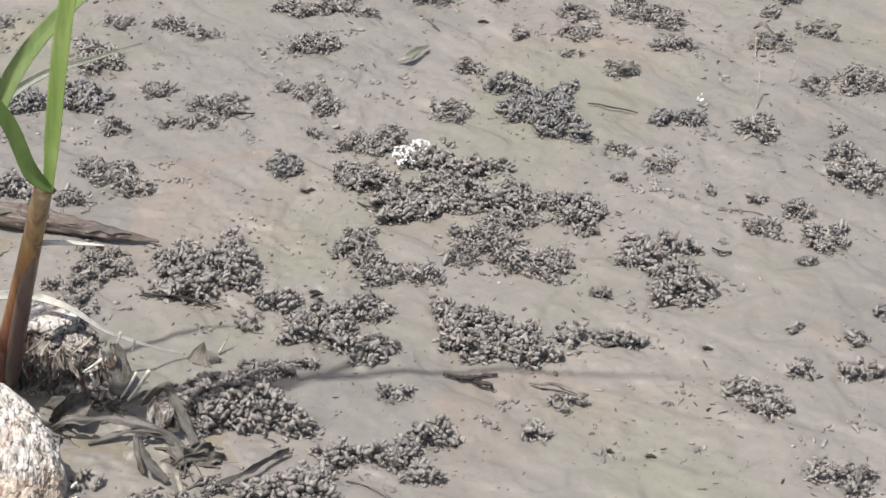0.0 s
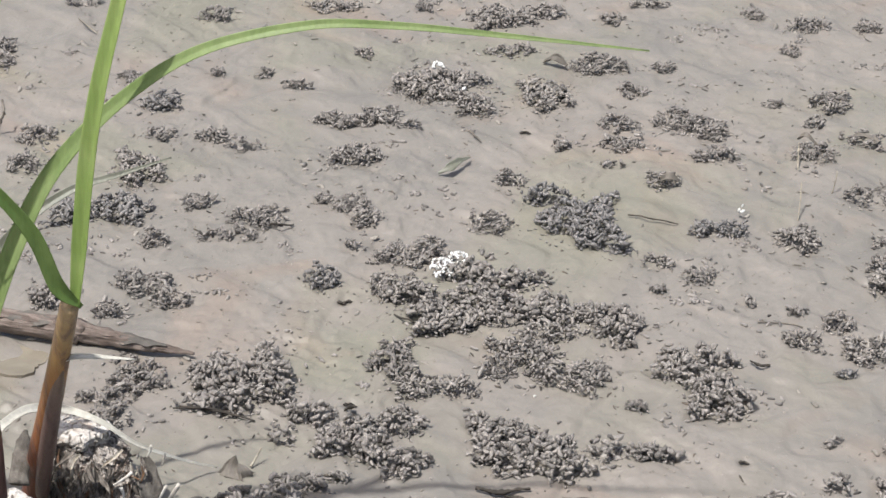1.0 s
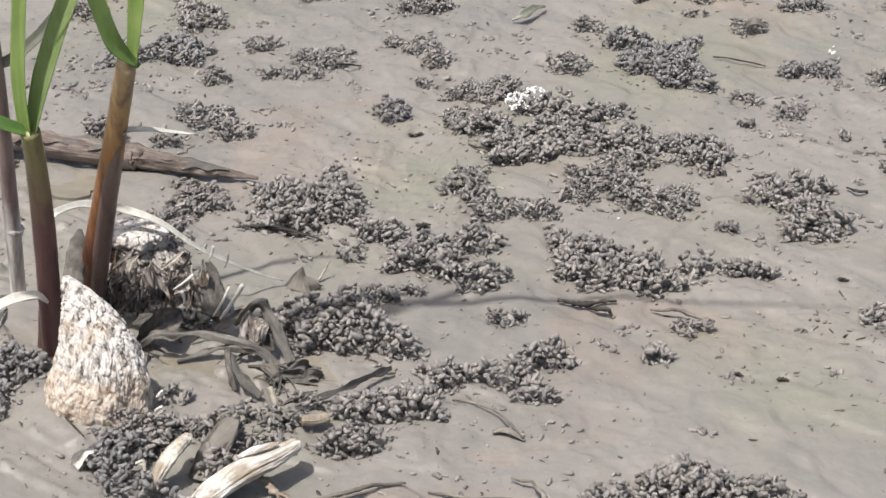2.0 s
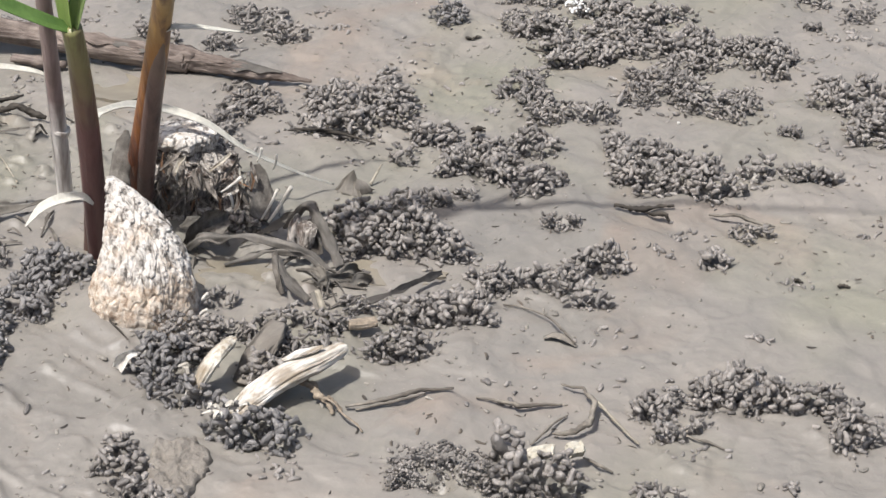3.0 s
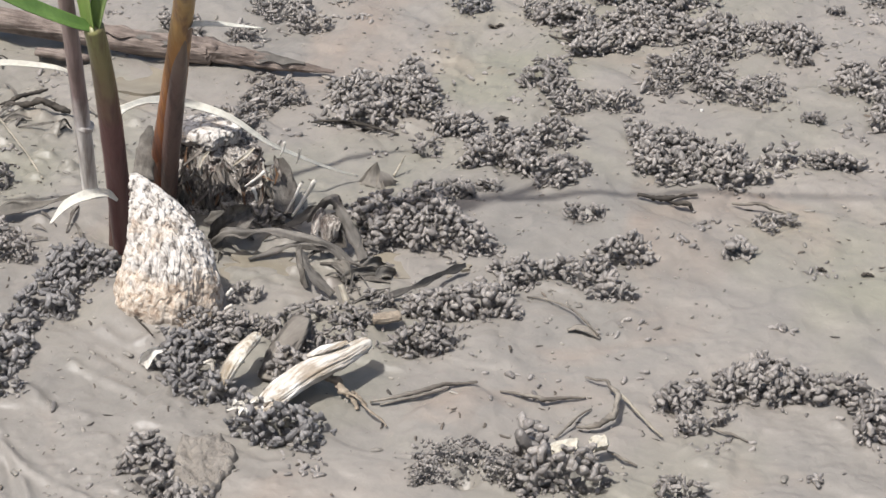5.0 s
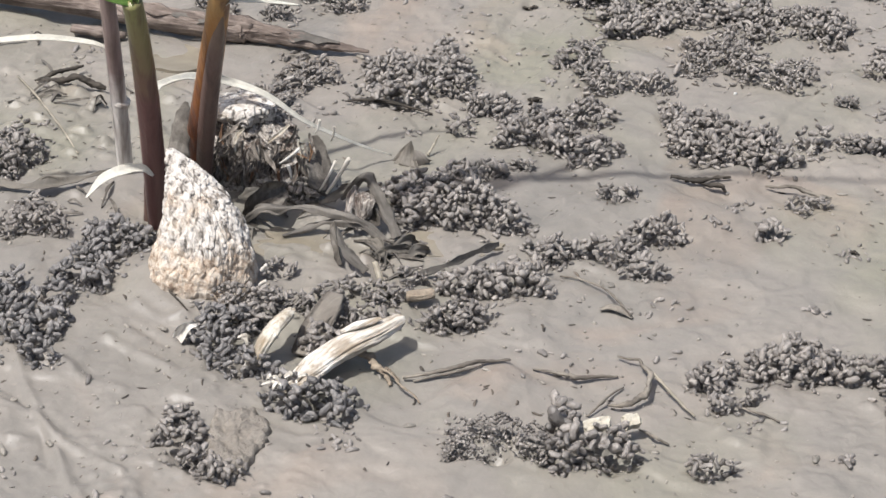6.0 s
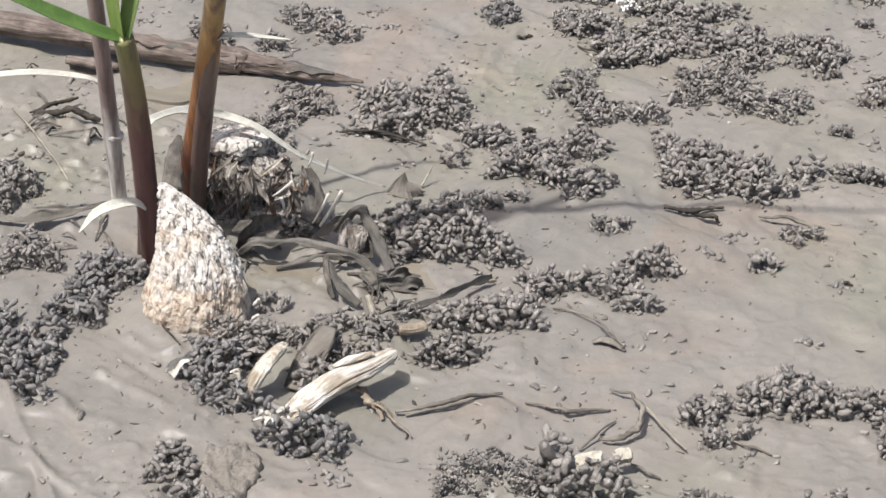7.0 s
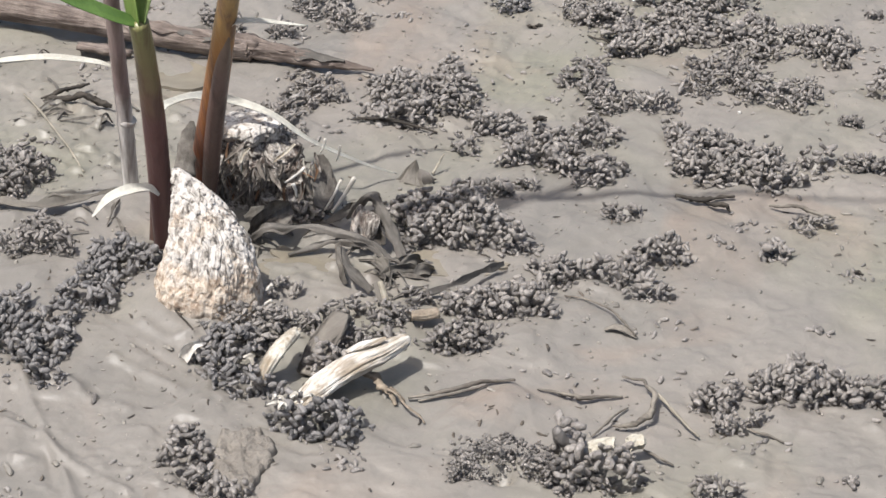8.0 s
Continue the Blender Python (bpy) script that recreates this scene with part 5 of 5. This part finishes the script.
for x0, y0, x1, y1, wide in ((-0.1070, 0.7550, -0.0927, 0.7418, 0.0042), (-0.0970, 0.7457, -0.0796, 0.7333, 0.0014), (-0.0960, 0.7474, -0.0898, 0.7461, 0.0018)):
    twig("tan straw beside the split stick", [(x0, y0, 0.005), ((x0 + x1) / 2, (y0 + y1) / 2, 0.004), (x1, y1, 0.001)], [wide, wide * 0.9, wide * 0.5], TAN, 0.5, "straw", 0.55, 10, "straw")
rng = random.Random(21)
for mid, n in (((-0.1350, 0.7209, 0.0130), 7), ((-0.1263, 0.7239, 0.0130), 3), ((-0.1522, 0.7489, 0.0110), 2)):
    for _ in range(n):
        p = Vector(mid) + Vector((rng.uniform(-0.004, 0.004), rng.uniform(-0.004, 0.003), rng.uniform(-0.002, 0.002)))
        q = p + Vector((rng.uniform(-0.005, 0.005), rng.uniform(-0.003, 0.003), rng.uniform(-0.003, 0.002)))
        dead_leaf("flake of white root skin on dark pellets", [p, p.lerp(q, 0.5) + Vector((0.001, 0, 0.002)), q], [0.0014, 0.0030, 0.0010], ROOT, (rng.uniform(-0.5, 0.5), -0.8, 0.8), 0.7)

# twigs
twig("thin muddy twig lying on wet mud", [(-0.0886, 0.7470, 0.0020), (-0.0761, 0.7513, 0.0030), (-0.0614, 0.7601, 0.0030), (-0.0479, 0.7655, 0.0020)], [0.0012, 0.0022, 0.0020, 0.0008])
twig("thin muddy twig lying on wet mud", [(-0.0845, 0.7472, 0.0010), (-0.0716, 0.7519, 0.0020), (-0.0586, 0.7603, 0.0010)], [0.0006, 0.0014, 0.0006])
twig("thin muddy twig lying on wet mud", [(-0.0385, 0.7638, 0.0010), (-0.0272, 0.7605, 0.0030), (-0.0203, 0.7586, 0.0030), (-0.0044, 0.7649, 0.0010)], [0.0008, 0.0016, 0.0022, 0.0006])
twig("hooked muddy root lying on wet mud", [(-0.0056, 0.7776, 0.0020), (0.0033, 0.7731, 0.0040), (0.0086, 0.7623, 0.0050), (0.0078, 0.7487, 0.0050), (0.0024, 0.7427, 0.0040), (-0.0064, 0.7428, 0.0020)], [0.0008, 0.0012, 0.0022, 0.0028, 0.0028, 0.0008])
twig("pale stalk lying on wet mud", [(0.0097, 0.7639, 0.0040), (0.0183, 0.7532, 0.0030), (0.0275, 0.7407, 0.0020)], [0.0012, 0.0016, 0.0010], PALE_TWIG)
twig("thin muddy twig lying on wet mud", [(-0.0138, 0.7343, 0.0010), (-0.0087, 0.7429, 0.0030), (-0.0016, 0.7576, 0.0010)], [0.0006, 0.0012, 0.0006])
twig("thin muddy twig lying on wet mud", [(-0.0350, 0.8338, 0.0010), (-0.0223, 0.8278, 0.0020), (-0.0105, 0.8139, 0.0050), (-0.0026, 0.8061, 0.0020)], [0.0006, 0.0010, 0.0012, 0.0005])
# two dark rods paint the black shade of a flat crack
twig("dark rod drawn for a shaded crack in wet mud", [(0.0063, 0.9207, 0.0020), (0.0180, 0.9175, 0.0030), (0.0332, 0.9229, 0.0020)], [0.0014, 0.0028, 0.0014], DARK_TWIG_OR_SHADE, 0.5)
twig("dark rod drawn for a shaded crack in wet mud", [(0.0207, 0.9166, 0.0020), (0.0296, 0.9121, 0.0050), (0.0317, 0.9115, 0.0020)], [0.0010, 0.0026, 0.0014], DARK_TWIG_OR_SHADE)
twig("thin muddy twig lying on wet mud", [(0.0492, 0.9196, 0.0020), (0.0612, 0.9167, 0.0050), (0.0745, 0.9127, 0.0040), (0.0788, 0.9155, 0.0010)], [0.0010, 0.0022, 0.0020, 0.0006])
twig("thin muddy twig lying on wet mud", [(0.0452, 0.7504, 0.0010), (0.0524, 0.7454, 0.0020), (0.0604, 0.7433, 0.0010)], [0.0006, 0.0012, 0.0005])
twig("thin muddy twig lying on wet mud", [(0.0069, 0.7297, 0.0010), (0.0127, 0.7226, 0.0030), (0.0188, 0.7216, 0.0010)], [0.0006, 0.0016, 0.0008])
twig("pale thin stalk half sunk in mud", [(-0.3163, 0.9672, 0.0010), (-0.2893, 0.9287, 0.0020), (-0.2654, 0.8968, 0.0010)], [0.0010, 0.0013, 0.0008], PALE_TWIG, 0.2)
twig("dark twig lying on wet mud", [(-0.3061, 0.9624, 0.0020), (-0.2951, 0.9646, 0.0050), (-0.2849, 0.9743, 0.0040)], [0.0010, 0.0026, 0.0018], DARK_TWIG_OR_SHADE)
twig("dark twig lying on wet mud", [(-0.3012, 0.9614, 0.0030), (-0.2819, 0.9564, 0.0050), (-0.2686, 0.9563, 0.0020)], [0.0020, 0.0042, 0.0024], DARK_TWIG_OR_SHADE)
twig("thin dark root lying on wet mud", [(-0.1531, 0.9665, 0.0020), (-0.1360, 0.9636, 0.0040), (-0.1184, 0.9648, 0.0020)], [0.0008, 0.0016, 0.0008], DARK_TWIG_OR_SHADE)
twig("thin dark root lying on wet mud", [(-0.1499, 0.9679, 0.0020), (-0.1312, 0.9641, 0.0030), (-0.1102, 0.9641, 0.0010)], [0.0008, 0.0018, 0.0008], DARK_TWIG_OR_SHADE)
twig("thin dark root lying on wet mud", [(0.1475, 1.0585, 0.0020), (0.1527, 1.0532, 0.0030), (0.1581, 1.0560, 0.0010)], [0.0008, 0.0018, 0.0014], DARK_TWIG_OR_SHADE)
twig("thin dark root lying on wet mud", [(0.0799, 1.2042, 0.0020), (0.0917, 1.2004, 0.0030), (0.1101, 1.2030, 0.0010)], [0.0010, 0.0009, 0.0004], DARK_TWIG_OR_SHADE)
twig("thin dark root lying on wet mud", [(-0.1361, 1.1592, 0.0020), (-0.1257, 1.1549, 0.0040), (-0.1166, 1.1631, 0.0010)], [0.0016, 0.0014, 0.0006], DARK_TWIG_OR_SHADE)
twig("thin dark root lying on wet mud", [(-0.0486, 1.0700, 0.0010), (-0.0396, 1.0648, 0.0030), (-0.0301, 1.0648, 0.0010)], [0.0008, 0.0014, 0.0006], DARK_TWIG_OR_SHADE)
twig("thin pale upright stalk in the mud", [(0.1870, 1.2882, 0.0000), (0.1868, 1.2937, 0.0060), (0.1864, 1.2984, 0.0140)], [0.0012, 0.0012, 0.0006], PALE_TWIG)
twig("thin pale upright stalk in the mud", [(0.1831, 1.2213, 0.0000), (0.1836, 1.2295, 0.0100), (0.1836, 1.2363, 0.0180)], [0.0006, 0.0007, 0.0004], PALE_TWIG)
twig("thin pale upright stalk in the mud", [(0.2062, 1.2586, 0.0000), (0.2072, 1.2588, 0.0080), (0.2080, 1.2625, 0.0140)], [0.0006, 0.0006, 0.0003], PALE_TWIG)
twig("thin pale stalk on the mud", [(-0.2974, 1.4121, 0.0010), (-0.2876, 1.3988, 0.0030), (-0.2814, 1.3952, 0.0010)], [0.0007, 0.0011, 0.0005], PALE_TWIG)
twig("thin muddy twig lying on wet mud", [(-0.0239, 1.2999, 0.0010), (-0.0178, 1.2889, 0.0020), (-0.0131, 1.2832, 0.0010)], [0.0006, 0.0012, 0.0005])
twig("thin muddy twig lying on wet mud", [(0.1530, 1.0973, 0.0010), (0.1720, 1.0975, 0.0010), (0.1782, 1.0956, 0.0010)], [0.0003, 0.0006, 0.0003])
twig("upright black scrap of rotted plant", [(-0.0653, 0.9779, 0.0000), (-0.0626, 0.9767, 0.0040), (-0.0587, 0.9723, 0.0080)], [0.0014, 0.0030, 0.0008], DARK_TWIG_OR_SHADE, 0.6, "black_scrap", 0.8, 8, "plant scrap")


# ---- white shell grit and crab leavings ----
def white_bits(label, count, spread_x, spread_y, size, x, y, seed, lift=0.010):
    """A cluster of chalk-white lumps; each one is a part."""
    r = random.Random(seed)
    ob = tagged(holder("white_cluster", on_ground(x, y)), label, "shell grit", "white clusters on the pellets")
    meshes = [shared_mesh("white_lump", s, WHITE) for s in lumps(3, 57, (0.8, 1.5), (0.50, 0.95), 0.5, 3, 6)]
    for k in range(count):
        a, q = r.uniform(0, 6.28), math.sqrt(r.uniform(0, 1))
        px, py = x + math.cos(a) * q * spread_x, y + math.sin(a) * q * spread_y
        s = size * r.uniform(0.6, 1.2)
        p = new("white_lump", meshes[k % 3])
        p.parent, p.matrix_parent_inverse = ob, ob.matrix_world.inverted()
        p.matrix_basis = Matrix.Translation((px, py, float(ground(px, py)) + lift * (1 - 0.5 * q))) @ Euler((r.uniform(0, 6), r.uniform(0, 6), r.uniform(0, 6))).to_matrix().to_4x4() @ Matrix.Scale(s, 4)


white_bits("cluster of chalk-white shell grit on a pellet heap", 80, 0.0075, 0.0115, 0.0020, -0.0255, 1.1200, 31)
white_bits("cluster of chalk-white shell grit on a pellet heap", 50, 0.0060, 0.0070, 0.0019, -0.0172, 1.1335, 32, 0.010)
white_bits("small spot of white shell grit on pellets", 5, 0.004, 0.004, 0.0036, -0.0485, 1.3844, 33, 0.008)
white_bits("small spot of white shell grit on pellets", 7, 0.004, 0.007, 0.0036, -0.0315, 1.3587, 34, 0.008)
white_bits("small spot of white shell grit on pellets", 5, 0.003, 0.003, 0.0024, 0.1487, 1.2152, 35, 0.009)
white_bits("single white grit beside a pellet heap", 1, 0.001, 0.001, 0.0020, 0.0324, 1.0079, 36, 0.001)
white_bits("single white grit beside a pellet heap", 2, 0.004, 0.002, 0.0022, -0.2396, 1.0292, 37, 0.003)


def shell_piece(label, x, y, size, seed, lift):
    """A broken piece of chalky shell or bone: angular, pitted and tilted."""
    bm = bmesh.new()
    bmesh.ops.create_cube(bm, size=1.0)
    bmesh.ops.subdivide_edges(bm, edges=bm.edges[:], cuts=5, use_grid_fill=True)
    for v in bm.verts:
        v.co = v.co.lerp(v.co.normalized() * 0.62, 0.45)
        w = 1 + 0.40 * noise.noise(v.co * 2.4 + Vector((seed, 0, 0))) + 0.16 * noise.noise(v.co * 7 + Vector((seed, 3, 0)))
        v.co = Vector((v.co.x * size[0], v.co.y * size[1], v.co.z * size[2])) * w
    ob = part("shell_piece", bm, CHALK, smooth=False)
    ob.matrix_world = pose(x, y, float(ground(x, y)) + lift, 24, -8, 14 * seed)
    tagged(ob, label, "shell", "shell pieces on the pellets")


shell_piece("chalky white broken shell piece on pellets", -0.0090, 0.7167, (0.0092, 0.005, 0.0036), 1, 0.008)
shell_piece("chalky cream broken shell piece on pellets", 0.0038, 0.7247, (0.0062, 0.005, 0.0042), 2, 0.008)
shell_piece("small pale knob of shell on pellets", 0.0001, 0.7168, (0.0040, 0.0036, 0.003), 3, 0.007)


# dark pieces in the dimples, painted in for the shade inside burrow holes
for hx, hy, r, _ in DIMPLES:
    twig("dark piece painted in for the shade of a burrow hole", [(hx - r * 0.8, hy, 0.0006), (hx, hy + r * 0.25, 0.0014), (hx + r * 0.8, hy - r * 0.2, 0.0006)], [0.0012, 0.0022, 0.0010], DARK_TWIG_OR_SHADE, 0.6, "black_scrap", 0.6, 8, "plant scrap")

# more shreds and stalks among the stumps
rng = random.Random(33)
for cx, cy, n, wide in ((-0.3210, 0.9988, 5, 0.022), (-0.2794, 0.9465, 5, 0.024), (-0.1080, 0.8310, 12, 0.012), (-0.1360, 0.8618, 5, 0.020), (-0.1400, 0.7930, 4, 0.012), (-0.1631, 0.8570, 8, 0.016), (-0.2967, 0.9667, 4, 0.022), (-0.2456, 0.8571, 7, 0.016)):
    for _ in range(n):
        x, y, a, far = cx + rng.uniform(-wide, wide), cy + rng.uniform(-wide, wide), rng.uniform(0, 6.28), rng.uniform(0.003, 0.010)
        dx, dy = math.cos(a) * far, math.sin(a) * far
        dead_leaf("small grey shred of dead leaf on mud", [(x - dx, y - dy, 0.0012), (x, y, rng.uniform(0.0015, 0.004)), (x + dx, y + dy, 0.001)], [0.0009, rng.uniform(0.0012, 0.0026), 0.0007], rng.choice([DEAD_LEAF, GREY_WOOD, GREY_LEAF, GREY_WOOD]), (rng.uniform(-0.6, 0.6), -0.7, 0.8), 0.6)
twig("brown withered sprig standing in the mud", [(-0.3120, 1.2408, 0.0000), (-0.3113, 1.2482, 0.0080), (-0.3088, 1.2480, 0.0160), (-0.3110, 1.2527, 0.0220)], [0.0012, 0.0016, 0.0020, 0.0010], TWIG, 0.5)


# ---- shallow water standing in the low spots ----
def puddle(x, y, rx, ry, turn, seed):
    bm = bmesh.new()
    rim = []
    for k in range(48):
        a = 2 * math.pi * k / 48
        r = 1 + 0.55 * noise.noise(Vector((math.cos(a) * 1.5, math.sin(a) * 1.5, seed))) + 0.30 * noise.noise(Vector((math.cos(a) * 5, math.sin(a) * 5, seed)))
        rim.append(Vector((x + math.cos(a + turn) * rx * r, y + math.sin(a + turn) * ry * r, 0)))
    level = float(np.mean(ground(np.array([v.x for v in rim]), np.array([v.y for v in rim])))) + 0.0001
    top = [bm.verts.new((v.x, v.y, level)) for v in rim]
    low = [bm.verts.new((v.x, v.y, level - 0.004)) for v in rim]
    bm.faces.new(top)
    for k in range(48):
        bm.faces.new((top[k], low[k], low[(k + 1) % 48], top[(k + 1) % 48]))
    tagged(part("puddle", bm, MUDDY_WATER, smooth=False), "shallow brown puddle standing on the mud", "puddle", "puddles on the mud")


def water_material():
    n = Nodes("muddy_water", 0.16, 0.5)
    n.colour(n.ramp(n.noise(0.02, 3, 0.6, distort=0.5), (0.35, (0.165, 0.145, 0.108)), (0.65, (0.225, 0.198, 0.155))))
    return n.bump((n.noise(0.012, 2, 0.4), 0.0004))


MUDDY_WATER = water_material()
puddle(-0.1498, 0.8358, 0.017, 0.014, 0.2, 1)
puddle(-0.0860, 0.8488, 0.021, 0.009, 0.1, 2)
puddle(-0.2486, 1.0007, 0.024, 0.012, 0.0, 3)


# ---- loose crumbs, flecks and single pellets over the mud ----
def scatter(name, count, shapes, material, sizes, label, category, flat=1.0, seed=5, clump=0.0):
    rng = np.random.default_rng(seed)
    px, py = rng.uniform(-0.43, 0.35, count), 0.6 + 1.04 * rng.uniform(0, 1, count)
    keep = np.sin(px * 31 + py * 12 + seed) + np.sin(py * 27 - px * 16 + seed * 2) + rng.uniform(-1, 1, count) > clump
    px, py = px[keep], py[keep]
    pz = ground(px, py)
    poses = []
    for x, y, z in zip(px, py, pz):
        s = sizes[0] + (sizes[1] - sizes[0]) * rng.uniform(0, 1) ** 2.2
        turn = Euler((rng.uniform(-0.3, 0.3), rng.uniform(-0.3, 0.3), rng.uniform(0, 6.28))).to_matrix().to_4x4()
        poses.append(Matrix.Translation((x, y, z + s * 0.22 * flat)) @ turn @ Matrix.Diagonal((s, s, s * flat, 1)))
    tagged(joined(name, poses, shapes, material), label, category, kind="stuff")


scatter("mud_crumbs", 15000, TINY, CRUMB, (0.0005, 0.0024), "small grey crumbs strewn over wet mud", "crumbs", 0.5, 5, -0.2)
scatter("loose_pellets", 480, STRING, CRUMB, (0.0020, 0.0042), "single mud pellets strewn over wet mud", "mud pellets", 0.6, 8, 0.2)
# rotted plant flecks, with more strewn in as the shade of small pits
scatter("plant_flecks", 3800, SLIM, FLECK, (0.0012, 0.0050), "dark flecks of rotted plant and painted shade of small pits on wet mud", "plant debris", 0.3, 12, -0.2)

def crumb_clusters(count, seed):
    """Little broken heaps: a few half-sunk pellets here and there between the large heaps."""
    rng = np.random.default_rng(seed)
    spots = []
    for _ in range(count):
        cx, cy, wide = rng.uniform(-0.40, 0.33), 0.62 + 0.98 * rng.uniform(), rng.uniform(0.002, 0.0085)
        if math.sin(cx * 23 + cy * 14 + 2) * math.sin(cy * 19 - cx * 9) + rng.uniform(-0.9, 0.9) < 0:
            continue
        for _ in range(rng.integers(3, 14)):
            spots.append((cx + rng.normal() * wide, cy + rng.normal() * wide * 0.7, rng.uniform(0.0012, 0.0028)))
    base = ground(np.array([p[0] for p in spots]), np.array([p[1] for p in spots]))
    poses = []
    for (x, y, size), z in zip(spots, base):
        turn = Euler((rng.uniform(-0.5, 0.5), rng.uniform(-0.5, 0.5), rng.uniform(0, 6.28))).to_matrix().to_4x4()
        poses.append(Matrix.Translation((x, y, z + size * 0.16)) @ turn @ Matrix.Scale(size, 4))
    tagged(joined("broken_pellets", poses, FAR_STRING, PELLETS), "little clusters of half-sunk mud pellets on wet mud", "mud pellets", kind="stuff")


crumb_clusters(620, 17)

for number, (size, tall, dense, kind, lobes) in enumerate(HEAPS):
    build_heap(number, size, tall, dense, kind, lobes)
